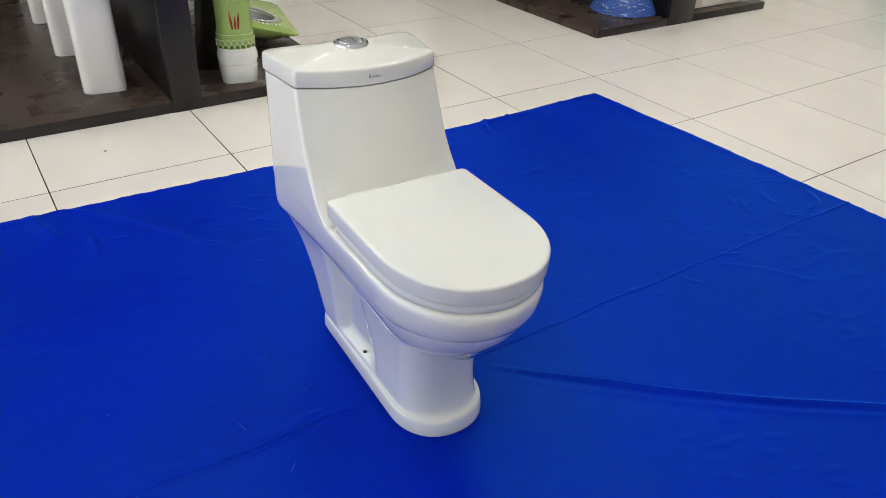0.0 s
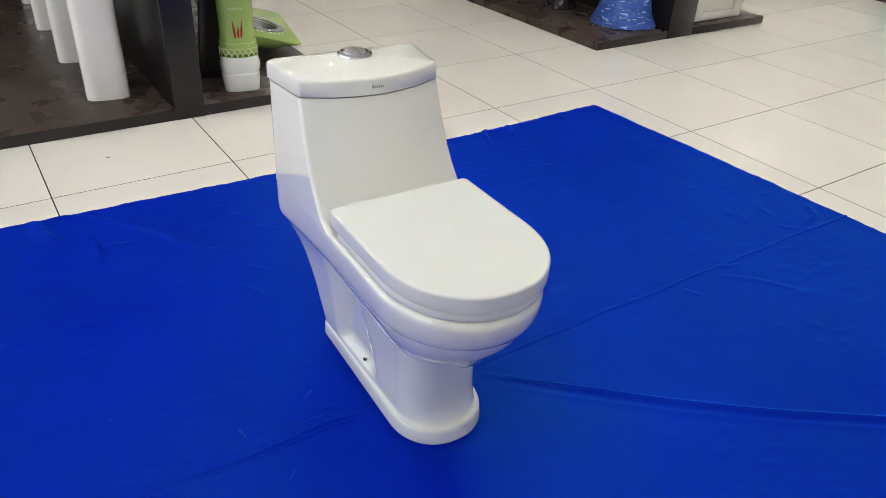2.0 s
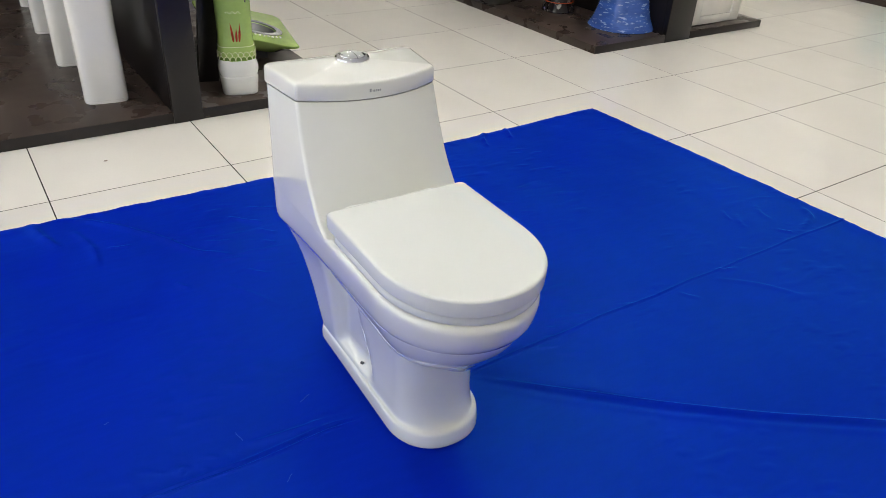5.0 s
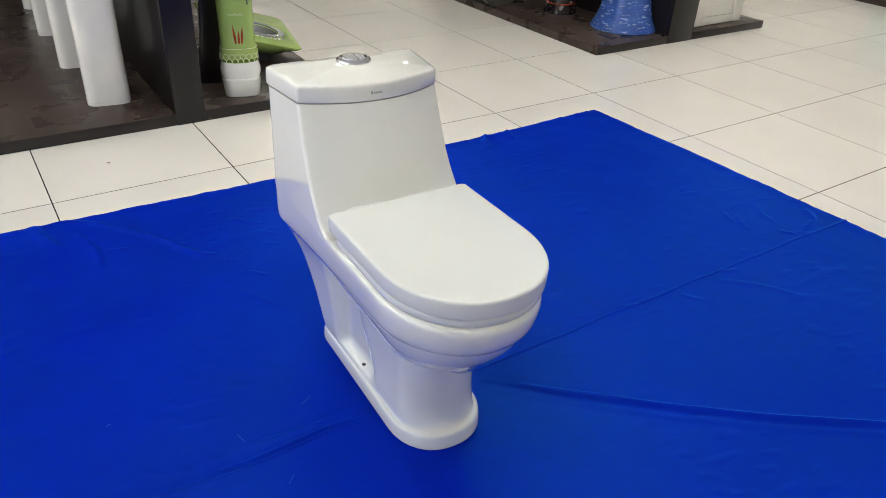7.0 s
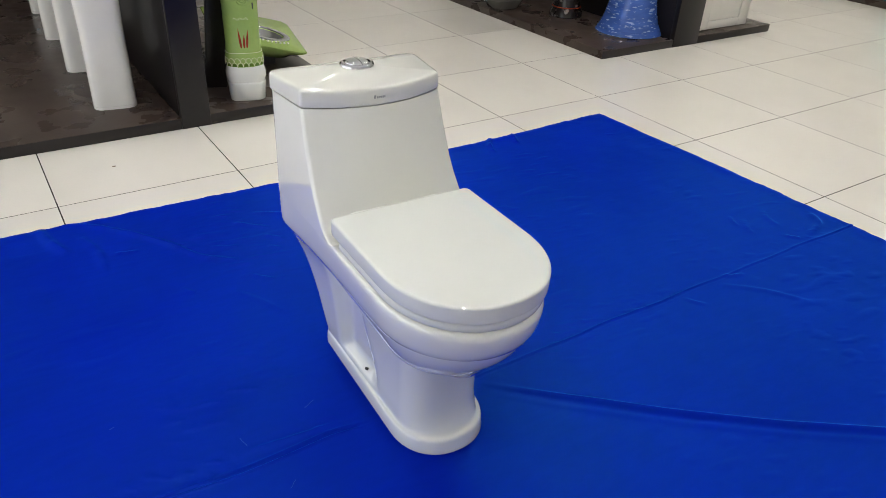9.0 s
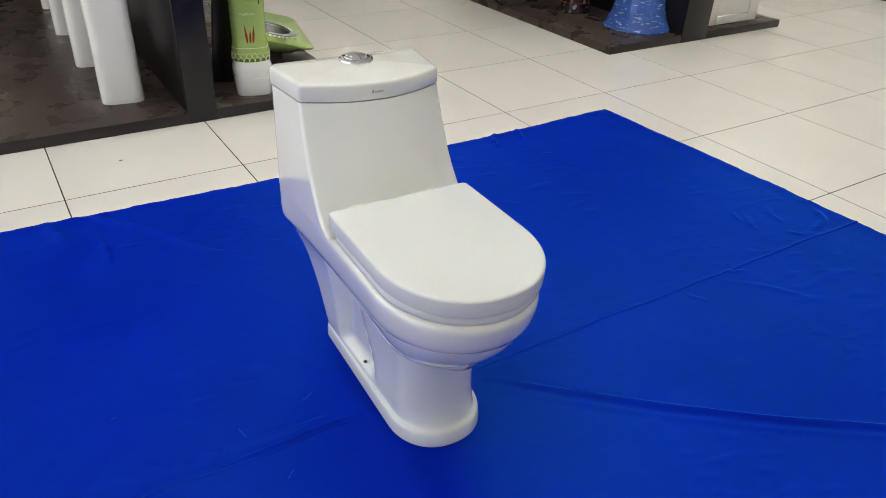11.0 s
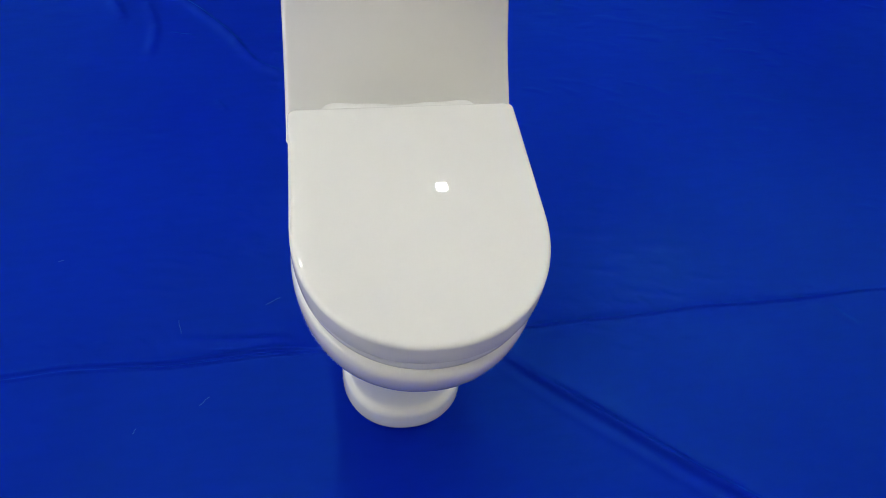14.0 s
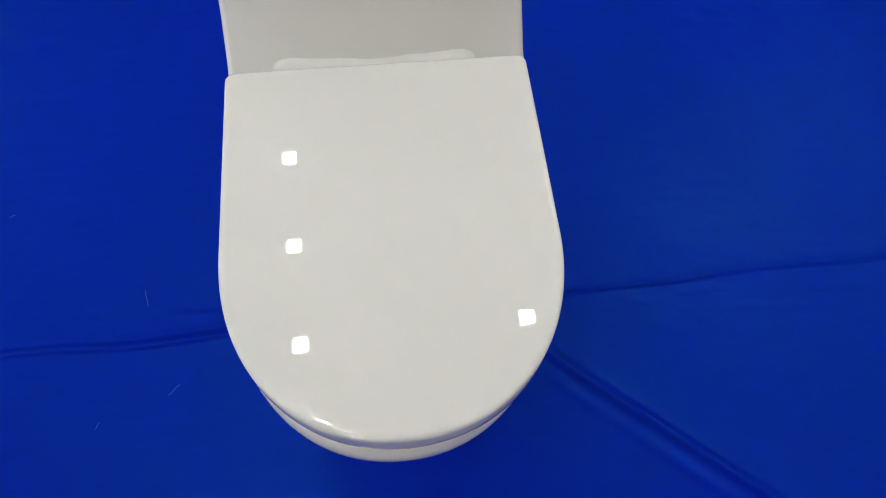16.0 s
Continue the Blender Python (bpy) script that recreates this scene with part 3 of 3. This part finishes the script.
                                (0.0390, 0.0920, 0.098, -0.2618, 0.201), (0.0430, 0.0911, 0.0985, -0.2585, 0.2015), (0.0490, 0.0907, 0.0992, -0.2553, 0.2025), (0.060, 0.0905, 0.101, -0.2505, 0.205), (0.080, 0.0897, 0.103, -0.2465, 0.210), (0.10, 0.0885, 0.105, -0.2455, 0.217), (0.14, 0.0882, 0.109, -0.245, 0.228),
                                (0.18, 0.0892, 0.115, -0.246, 0.240), (0.22, 0.092, 0.122, -0.247, 0.254), (0.25, 0.096, 0.130, -0.247, 0.267), (0.28, 0.102, 0.141, -0.246, 0.279),
                                (0.305, 0.110, 0.152, -0.244, 0.285), (0.326, 0.118, 0.164, -0.24, 0.2885)):
    ped.append(body_ring(z, hw, hwb, front, back, -0.165, 2.2, corner=0.02, shape=waist, ease=1.0))
pedestal = part("pedestal", loft(ped), CERAMIC, toilet, sharp=80)
pedestal.location.x = -0.0045
for side in (-1, 1):
    bm = lathe([(0.0035, -0.006), (0.0035, 0.0012), (0.0028, 0.0014)], 16)
    bm.transform(Matrix.Translation((side * 0.0865, -0.010, 0.0555)) @ Matrix.Rotation(side * radians(47), 4, "Y"))
    part("bolt_hole", bm, DARK_GAP, pedestal, "dark fixing hole")

# tank lid: a shallow cushion with a bowed front
lid_rings = []
for z, g in ((0.6395, -0.006), (0.6405, 0.0), (0.643, 0.0012), (0.6660, 0.0004), (0.6705, -0.0001), (0.6735, -0.0016), (0.6750, -0.0045), (0.676, -0.009)):
    lid_rings.append(tank_ring(z, 0.1580 + g, 0.1725 + g, 0.090 - g * 0.9, 0.137 - g * 0.9, 0.286 + g, fillet=0.007, corner=0.018))
for step_in in range(1, 25):
    k = 1 - step_in / 25.5
    ring = []
    for x, y, _ in tank_ring(0, 0.149, 0.1635, 0.098, 0.145, 0.277, fillet=0.010, corner=0.020):
        x, y = x * k, 0.205 + (y - 0.205) * k
        d = math.hypot(x * 0.92, y - 0.212)
        ring.append((x, y, 0.676 + 0.0085 * (1 - k ** 2.2) + 0.0024 * (1 - smooth(0.034, 0.095, d))))
    lid_rings.append(ring)
tank_lid = part("tank_lid", loft(lid_rings), CERAMIC, toilet, "domed tank lid")
part("joint", loft([tank_ring(z, 0.1535, 0.167, 0.096, 0.142, 0.276) for z in (0.6375, 0.6405)]), DARK_GAP, toilet, "thin dark joint under the tank lid")
# flush button
BX, BY, BZ = 0.0, 0.212, 0.6895
bm = lathe([(0.0365, -0.010), (0.0365, -0.0005), (0.0350, 0.0022), (0.0325, 0.0036), (0.0295, 0.0038), (0.0285, 0.0020), (0.010, 0.0020)], 40)
for v in bm.verts:
    v.co += Vector((BX, BY, BZ))
button = part("flush_button", bm, CHROME, toilet, "round chrome flush button")
for side in (-1, 1):
    arc = [0.05 + (math.pi - 0.10) * i / 14 for i in range(15)]
    ring = [(0.0006, 0.0265)] + [(0.0006 + 0.0266 * math.sin(a), 0.0266 * math.cos(a)) for a in arc] + [(0.0006, -0.0265)]
    bm = loft([[(BX + side * (0.0006 + (x - 0.0006) * k), BY + y * k, BZ + z) for x, y in ring] for z, k in ((0.001, 1.0), (0.0045, 1.0), (0.0062, 0.95), (0.0078, 0.80), (0.0090, 0.55), (0.0096, 0.25))])
    part("push_plate", bm, CHROME, button, "half-moon chrome key")
# maker's mark on the front of the tank lid: plain letters as small bars
for i, w in enumerate((0.008, 0.0035, 0.005, 0.0055, 0.0055, 0.004)):
    x = -0.020 + 0.78 * (0, 0.0085, 0.0125, 0.018, 0.0238, 0.0295)[i]
    h = 0.0044 if i else 0.0070
    part("mark", box(x, x + w * 0.5, 0.0875, 0.0886, 0.6545, 0.6545 + h, 0.0004), INK, tank_lid, "grey printed mark")


def d_ring(z, grow=0.0, rear=0.0, hw=0.1605, front=-0.4005, turn_y=-0.215, power=2.15, corner=0.010):
    """Outline of seat and lid: straight rear edge, round front."""
    half = []
    hw, front, rear = hw + grow, front - grow, rear + grow
    for i in range(40):
        a = math.pi / 2 * i / 40
        half.append((hw * math.sin(a) ** (2 / power), turn_y + (front - turn_y) * math.cos(a) ** (2 / power), z))
    for i in range(12):
        t = i / 12
        half.append((hw, turn_y + (rear - corner - turn_y) * t, z))
    for i in range(6):
        a = math.pi / 2 * i / 6
        half.append((hw - corner + corner * math.cos(a), rear - corner + corner * math.sin(a), z))
    for i in range(7):
        half.append(((hw - corner) * (1 - i / 6), rear, z))
    half[0], half[-1] = (0.0, half[0][1], z), (0.0, half[-1][1], z)
    return mirrored(half)


# seat ring
SEAT = dict(rear=-0.028, hw=0.1582, front=-0.3970, power=2.05)
outer = [d_ring(z, g, **SEAT) for z, g in ((0.4057, -0.004), (0.4062, -0.0012), (0.4078, 0.0), (0.4130, 0.0), (0.4180, -0.0006), (0.4205, -0.0022), (0.4221, -0.0045), (0.4228, -0.008))]


def hole_ring(z, grow):
    ring = []
    for x, y, _ in d_ring(z, 0.0, **SEAT):
        a = math.atan2(x, -(y + 0.212))
        c, s = math.cos(a), math.sin(a)
        k = (abs(c) ** 2.3 + abs(s) ** 2.3) ** (-1 / 2.3)
        ring.append(((0.094 + grow) * k * s, -0.212 - (0.126 + grow) * k * c, z))
    return ring


seat = part("seat", loft(outer + [hole_ring(0.4228, 0.008), hole_ring(0.421, 0.002), hole_ring(0.415, 0.0), hole_ring(0.4057, 0.003)], closed=True), PLASTIC, toilet)
for x, y in ((-0.10, -0.33), (0.10, -0.33), (-0.125, -0.12), (0.125, -0.12)):
    part("buffer", box(x - 0.012, x + 0.012, y - 0.006, y + 0.006, 0.4045, 0.408, 0.001), PLASTIC, seat, "small seat buffer")
bm = loft([[(x * 0.9, -0.205 + (y + 0.215) * 0.9, z) for x, y, _ in bowl_hole(z, -0.054)] for z in (0.222, 0.226)])
part("bowl_water", bm, WATER, toilet, "still clear water in the bowl")
# closed lid
cover = [d_ring(z, g) for z, g in ((0.440, -0.016), (0.4265, -0.013), (0.4256, -0.006), (0.4258, -0.0020), (0.4270, -0.0004), (0.4290, 0.0), (0.440, 0.0004), (0.4548, 0.0004), (0.4570, 0.0000), (0.4586, -0.0010), (0.4597, -0.0026), (0.4602, -0.0048), (0.4603, -0.0065))]
for k, z in ((0.985, 0.46035), (0.95, 0.46038), (0.5, 0.4604), (0.2, 0.4604)):
    cover.append([(x * k, -0.20 + (y + 0.20) * k, z) for x, y, _ in d_ring(z, -0.0065)])
seat_lid = part("seat_lid", loft(cover), PLASTIC, toilet, "closed slow-close plastic lid")
seat_lid.location.x = -0.0012
seat_lid.rotation_euler.z = radians(0.42)
# rounded hinge cover behind the lid
rings = []
for z, inset in ((0.404, -0.003), (0.415, -0.001), (0.428, 0.0005), (0.4355, 0.0022), (0.4408, 0.0050), (0.4443, 0.0090), (0.4463, 0.0135), (0.4472, 0.0180), (0.4475, 0.0230)):
    ring = []
    for i in range(96):
        a = 2 * math.pi * i / 96
        c, s = math.cos(a), math.sin(a)
        k = (abs(c) ** 4 + abs(s) ** 4) ** (-1 / 4)
        x = (0.1175 - inset * 1.3) * k * c
        knob = 0.5 - 0.5 * math.cos(2 * math.pi * abs(x) / 0.11)
        ring.append((x - 0.003, 0.026 + (0.031 - inset) * k * s, z - (0.0022 * (1 - knob) if z > 0.43 else 0.0)))
    rings.append(ring)
part("hinge_cover", loft(rings), PLASTIC, toilet, "smooth rounded white hinge cover")

# ---- dark display platforms ----
DECK = 0.0455


def make_platform(name, x0, y0, y1, label, bays, posts, post_height):
    rack = thing(name, pose(x0, y0, 0), label, "display platform", "display platforms")
    for a, b in bays:
        deck = part("deck", box(a - x0, b - x0, 0.0, y1 - y0, 0.0, DECK, 0.0015), BOARD, rack)
        # thin added strip whose dark colour stands for shade on the front face
        part("edge_band", box(a - x0, b - x0, -0.0022, -0.0002, 0.0005, DECK - 0.0012, 0.0006), BOARD_FRONT_SHADE, deck, "thin strip coloured darker for the shade on the deck's front")
    for a, b, d0, d1 in posts:
        part("partition", box(a - x0, b - x0, d0 - y0, d1 - y0, 0.0, post_height, 0.0015), BOARD_UPRIGHT_SHADE, rack, "upright dark partition board")
    return rack


rack_left = make_platform("display_platform", -2.555, 1.075, 3.6, "low dark brown laminate display platform with an upright partition",
                          [(-2.555, -1.8625), (-1.7435, -1.095)], [(-1.862, -1.744, 1.070, 1.10), (-1.862, -1.842, 1.1005, 3.6)], 2.1)
part("back_panel", box(0.0, 1.46, 2.526, 2.546, 0.0, 2.1, 0.001), BOARD, rack_left, "dark back panel")
for x, z in ((-1.866, 0.043), (-1.852, 0.010), (-1.735, 0.006), (-1.742, 0.046)):
    part("chip", box(x - rack_left.location.x, x + 0.016 - rack_left.location.x, -0.0045, -0.0028, z, z + 0.004, 0.0005), CHIP, rack_left, "pale chipped edge")
make_platform("display_platform", 0.462, 1.060, 3.6, "low dark brown laminate display platform with partition boards",
              [(0.462, 1.0395), (1.2605, 1.975)], [(1.04, 1.26, 1.055, 1.09), (1.04, 1.06, 1.0905, 3.6)], 2.1)
make_platform("display_platform", 3.50, 0.2, 2.6, "low dark display platform with glazed ware further off",
              [(3.50, 5.2)], [], 0.5)


# ---- things on the left platform ----
def rounded_ring(z, w, d, power=5.0, n=56, cx=0.0, cy=0.0):
    ring = []
    for i in range(n):
        a = 2 * math.pi * i / n
        c, s = math.cos(a), math.sin(a)
        k = (abs(c) ** power + abs(s) ** power) ** (-1 / power)
        ring.append((cx + w * k * c, cy + d * k * s, z))
    return ring


def make_pedestal():
    ob = thing("basin_pedestal", pose(0, 0, DECK), "white glazed washbasin pedestal standing in a row on the dark platform", "basin pedestal", "white basin pedestals")
    part("foot", loft([rounded_ring(z, w, d) for z, w, d in ((0.0, 0.0835, 0.0935), (0.001, 0.0845, 0.0945), (0.012, 0.0846, 0.0946), (0.0125, 0.0835, 0.0935))]), PEDESTAL_WHITE, ob)
    part("column", loft([rounded_ring(z, w, d) for z, w, d in ((0.0122, 0.0835, 0.0935), (0.013, 0.0845, 0.0945), (0.30, 0.083, 0.093), (0.55, 0.088, 0.098), (0.60, 0.094, 0.104))]), PEDESTAL_WHITE, ob)
    part("collar", loft([rounded_ring(z, w, d) for z, w, d in ((0.6005, 0.095, 0.105), (0.63, 0.098, 0.108), (0.65, 0.10, 0.11), (0.655, 0.097, 0.107))]), PEDESTAL_WHITE, ob, "wider top that carries the basin")
    return ob


white_ped = make_pedestal()
white_ped.matrix_basis = pose(-2.049, 1.383, DECK, 0, 0, -8)
for x, y, r in ((-2.064, 1.935, -6), (-2.068, 2.53, -6), (-2.056, 3.13, -6)):
    copy_thing(white_ped, pose(x, y, DECK, 0, 0, r))


def make_green_pedestal():
    ob = thing("basin_pedestal", pose(-1.530, 1.222, DECK, 0, 0, -14), "lime green decorated basin pedestal with a white stepped foot", "basin pedestal")
    foot = [rounded_ring(z, w, w * 0.95, 4.0) for z, w in ((0.0, 0.0735), (0.002, 0.0752), (0.006, 0.0760), (0.070, 0.0812), (0.0760, 0.0812), (0.0785, 0.0800), (0.0800, 0.0785), (0.083, 0.0785), (0.105, 0.0850), (0.124, 0.0845), (0.138, 0.080), (0.150, 0.077))]
    part("foot", loft(foot), CERAMIC, ob, "white glazed stepped foot")
    column = [rounded_ring(z, w, w * 0.95, 3.2) for z, w in ((0.146, 0.0765), (0.148, 0.0785), (0.18, 0.0785), (0.198, 0.077), (0.206, 0.0735), (0.25, 0.0715), (0.40, 0.073), (0.55, 0.08), (0.62, 0.095), (0.63, 0.09))]
    col = part("column", loft(column), GREEN, ob, "lime green glazed column")

    def front(u, z, w):
        """A point on the column's face at the angle u from the front."""
        a = -math.pi / 2 + u
        c, s = math.cos(a), math.sin(a)
        k = (abs(c) ** 3.2 + abs(s) ** 3.2) ** (-1 / 3.2)
        return Vector((w * k * c, w * 0.95 * k * s, z))

    for z, off in ((0.150, 0.0), (0.168, 0.14)):
        for i in range(-5, 6):
            u0 = i * 0.28 + off
            arc = [front(u0 + 0.14 * math.cos(t), z + 0.018 * math.sin(t), 0.0795) for t in [math.pi * k / 8 for k in range(9)]]
            part("scallop", tube(arc, 0.0012, 5), CREAM_LINE, col, "cream scallop line")
    for i in range(-5, 6):
        u0 = i * 0.28
        fan = [front(u0 + 0.11 * math.cos(t), 0.150 + 0.014 * math.sin(t), 0.0792) for t in [math.pi * k / 8 for k in range(9)]]
        bm = bmesh.new()
        outer_pts = [bm.verts.new(p) for p in fan]
        inner_pts = [bm.verts.new(p * 0.96 + Vector((0, 0, 0.150 * 0.04))) for p in fan]
        for k in range(8):
            bm.faces.new((outer_pts[k], outer_pts[k + 1], inner_pts[k + 1], inner_pts[k]))
        bm.faces.new(outer_pts)
        part("scale", bm, GREEN_DARK, col, "olive green scale")
    part("band", tube([front(u, 0.206, 0.0752) for u in [-1.5 + 0.1 * k for k in range(31)]], 0.0011, 5), CREAM_LINE, col, "thin cream band")
    # three red flame petals
    for du, h, lean in ((-0.25, 0.082, -0.02), (0.01, 0.056, 0.03), (0.24, 0.076, 0.02)):
        bm = bmesh.new()
        left, right = [], []
        for k in range(9):
            t = k / 8
            wide = 0.062 * math.sin(math.pi * (0.10 + 0.90 * t) ** 0.75)
            u, z = du * (0.65 + 0.35 * t) + lean * t * t, 0.228 + h * t
            left.append(bm.verts.new(front(u - wide, z, 0.0738)))
            right.append(bm.verts.new(front(u + wide, z, 0.0738)))
        for k in range(8):
            bm.faces.new((left[k], right[k], right[k + 1], left[k + 1]))
        part("flame", bm, RED, col, "red painted flame")
    wavy = [front(-0.45 + 0.06 * k, 0.347 + 0.005 * math.sin(k * 1.3), 0.0738) for k in range(14)]
    part("squiggle", tube(wavy, 0.0011, 5), CREAM_LINE, col, "cream squiggle")
    for r in (0.020, 0.011):
        ring = [front(0.10 + r / 0.073 * math.cos(t), 0.425 + r * math.sin(t), 0.0745) for t in [math.pi * (0.15 - 1.5 * k / 14) for k in range(15)]]
        part("rosette", tube(ring, 0.0045, 8), GREEN, col, "raised lime green scroll")
    part("dark_mark", tube([front(0.62, 0.385 + 0.012 * k, 0.0735) for k in range(3)], 0.0028, 6), DARK_GAP, col, "small black painted mark")
    return ob


make_green_pedestal()


def make_green_basin(m, label):
    ob = thing("green_basin", m, label, "washbasin")
    w, l, t = 0.222, 0.46, 0.080
    bm = bmesh.new()
    n = 48
    hole_c, hx, hy = (0.040, 0.192), 0.098, 0.074

    def square(k, grow, z):
        a = 2 * math.pi * (k + 0.5) / n
        c, s = math.cos(a), math.sin(a)
        m = max(abs(c), abs(s))
        return ((w + grow) * c / m, l / 2 + (l / 2 + grow) * s / m, z)

    def oval(k, f, z):
        a = 2 * math.pi * (k + 0.5) / n
        return (hole_c[0] + hx * f * math.cos(a), hole_c[1] + hy * f * math.sin(a), z)

    def belly(k, f, z):
        a = 2 * math.pi * (k + 0.5) / n
        c, s = math.cos(a), math.sin(a)
        m = (abs(c) ** 2.6 + abs(s) ** 2.6) ** (-1 / 2.6)
        return (w * f * m * c, l / 2 + l / 2 * f * m * s, z)

    loft([[belly(k, 0.60, 0.0) for k in range(n)], [belly(k, 0.86, t * 0.22) for k in range(n)], [belly(k, 0.975, t * 0.55) for k in range(n)], [square(k, 0.0, t - 0.012) for k in range(n)], [square(k, 0.0, t - 0.004) for k in range(n)], [square(k, -0.006, t) for k in range(n)],
          [oval(k, 1.04, t) for k in range(n)], [oval(k, 1.0, t - 0.004) for k in range(n)]], bm, cap_last=False)
    part("rim", bm, GREEN, ob)
    part("bowl", loft([[oval(k, f, z) for k in range(n)] for f, z in ((1.0, t - 0.004), (0.94, t - 0.02), (0.8, t - 0.038), (0.4, t - 0.045))], cap_first=False), STEEL, ob, "grey glazed oval bowl")
    part("bowl_rim", loft([[oval(k, f, z) for k in range(n)] for f, z in ((1.02, t - 0.003), (1.04, t + 0.004), (1.22, t + 0.006), (1.36, t + 0.003), (1.38, t - 0.002))], closed=True), STEEL, ob, "pale grey oval rim")
    for k in range(9):
        bmb = lathe([(0.0055, 0.0), (0.0055, 0.004), (0.003, 0.006)], 10)
        for v in bmb.verts:
            v.co += Vector((-0.027 + 0.021 * k, 0.072 + 0.0012 * (k - 4) ** 2, t))
        part("bead", bmb, CERAMIC, ob, "white bead")
    # added dark block down to the deck; its colour makes the basin's shadow
    back = m.inverted()
    upper = [Vector((x, y, -0.0005)) for x, y in ((-0.10, 0.12), (0.10, 0.12), (0.10, 0.34), (-0.10, 0.34))]
    lower = []
    for p in upper:
        q = m @ p
        lower.append(back @ Vector((q.x, q.y, DECK + 0.0005)))
    part("support", loft([lower, upper]), DARK_GAP, ob, "dark block added for the shadow under the basin")
    return ob


make_green_basin(pose(-1.363, 1.496, 0.100, 5, 15, -8), "lime green rectangular basin with an oval bowl, tilted over an added dark block")
loose = thing("loose_board", pose(-1.622, 1.36, DECK, 0, 6, 0), "dark brown laminate board leaning beside the green pedestal", "board")
part("panel", box(-0.046, 0.046, 0.0, 0.018, 0.006, 1.3, 0.0015), BOARD_UPRIGHT_SHADE, loose)
# ---- things on the right platform ----
blue = thing("basin_pedestal", pose(0.935, 1.33, DECK), "blue marbled pedestal with a flared round foot", "basin pedestal")
part("foot", lathe([(0.196, 0.0), (0.203, 0.004), (0.200, 0.014), (0.188, 0.032)], 64), BLUE, blue)
part("column", lathe([(0.188, 0.0325), (0.170, 0.07), (0.155, 0.12), (0.143, 0.18), (0.134, 0.26), (0.128, 0.36), (0.125, 0.50), (0.135, 0.60), (0.13, 0.61)], 64), BLUE, blue)
black = thing("basin_pedestal", pose(0.835, 1.80, DECK), "glossy black marbled pedestal with a stepped foot", "basin pedestal")
part("foot", lathe([(0.105, 0.0), (0.108, 0.004), (0.105, 0.03), (0.092, 0.05), (0.090, 0.058)], 48), BLACK_GLAZE, black)
part("ring", lathe([(0.0915, 0.057), (0.096, 0.060), (0.0915, 0.064)], 48), RED, black, "thin dark red ring")
part("column", lathe([(0.088, 0.063), (0.080, 0.10), (0.078, 0.30), (0.085, 0.55), (0.08, 0.56)], 48), BLACK_GLAZE, black)
grey = thing("basin_pedestal", pose(0.575, 2.14, DECK), "dark grey glazed pedestal on the platform", "basin pedestal")
part("foot", loft([rounded_ring(z, w, d, 2.6) for z, w, d in ((0.0, 0.085, 0.08), (0.004, 0.095, 0.09), (0.06, 0.128, 0.120))]), GREY_GLAZE, grey)
part("column", loft([rounded_ring(z, w, d, 2.6) for z, w, d in ((0.0605, 0.131, 0.121), (0.10, 0.135, 0.125), (0.30, 0.13, 0.12), (0.5, 0.14, 0.13), (0.51, 0.13, 0.12))]), GREY_GLAZE, grey)


def make_white_cabinet():
    ob = thing("white_cabinet", pose(1.575, 1.34, DECK), "white glazed boxy pedestal with a recessed front panel", "pedestal")
    part("body", box(-0.235, 0.235, -0.20, 0.20, 0.0, 0.52, 0.012, segments=3), PEDESTAL_WHITE, ob)
    for a, b, c, d in ((-0.235, -0.15, 0.0, 0.52), (0.15, 0.235, 0.0, 0.52), (-0.15, 0.15, 0.0, 0.06), (-0.15, 0.15, 0.46, 0.52)):
        part("panel_frame", box(a, b, -0.212, -0.2005, c + 0.004, d - 0.004, 0.003), PEDESTAL_WHITE, ob)
    return ob


make_white_cabinet()
teal = thing("teal_pedestal", pose(3.72, 1.05, DECK), "teal glazed ware on the far platform", "basin pedestal")
part("body", loft([rounded_ring(z, w, w, 4.0) for z, w in ((0.0, 0.16), (0.01, 0.165), (0.10, 0.16), (0.35, 0.14), (0.36, 0.13))]), TEAL, teal)

# ---- floor tiles, one by one ----


def make_tile_mesh():
    bm = box(JOINT / 2, TILE_SIZE - JOINT / 2, JOINT / 2, TILE_SIZE - JOINT / 2, -0.008, 0.0)
    top = [e for e in bm.edges if all(v.co.z > -0.001 for v in e.verts)]
    bmesh.ops.bevel(bm, geom=top, offset=0.0005, segments=1, affect="EDGES")
    me = bpy.data.meshes.new("tile")
    bm.to_mesh(me)
    bm.free()
    me.materials.append(TILE)
    return me


tile_mesh = make_tile_mesh()
cells = [(i, j) for i in range(-8, 11) for j in range(-8, 12)]
cells.sort(key=lambda c: (c[0] + 0.5 - 0.5) ** 2 + (c[1] - 1.0) ** 2)
for i, j in cells[:300]:
    ob = new("tile", tile_mesh)
    ob.location = (i * TILE_SIZE, j * TILE_SIZE, 0)
    ob.parent = floor
rest = bmesh.new()
for i, j in cells[300:]:
    box(i * TILE_SIZE + JOINT / 2, (i + 1) * TILE_SIZE - JOINT / 2, j * TILE_SIZE + JOINT / 2, (j + 1) * TILE_SIZE - JOINT / 2, -0.008, 0.0, bm=rest)
far_tiles = part("tile_field", rest, TILE, floor)
tagged(far_tiles, kind="stuff")
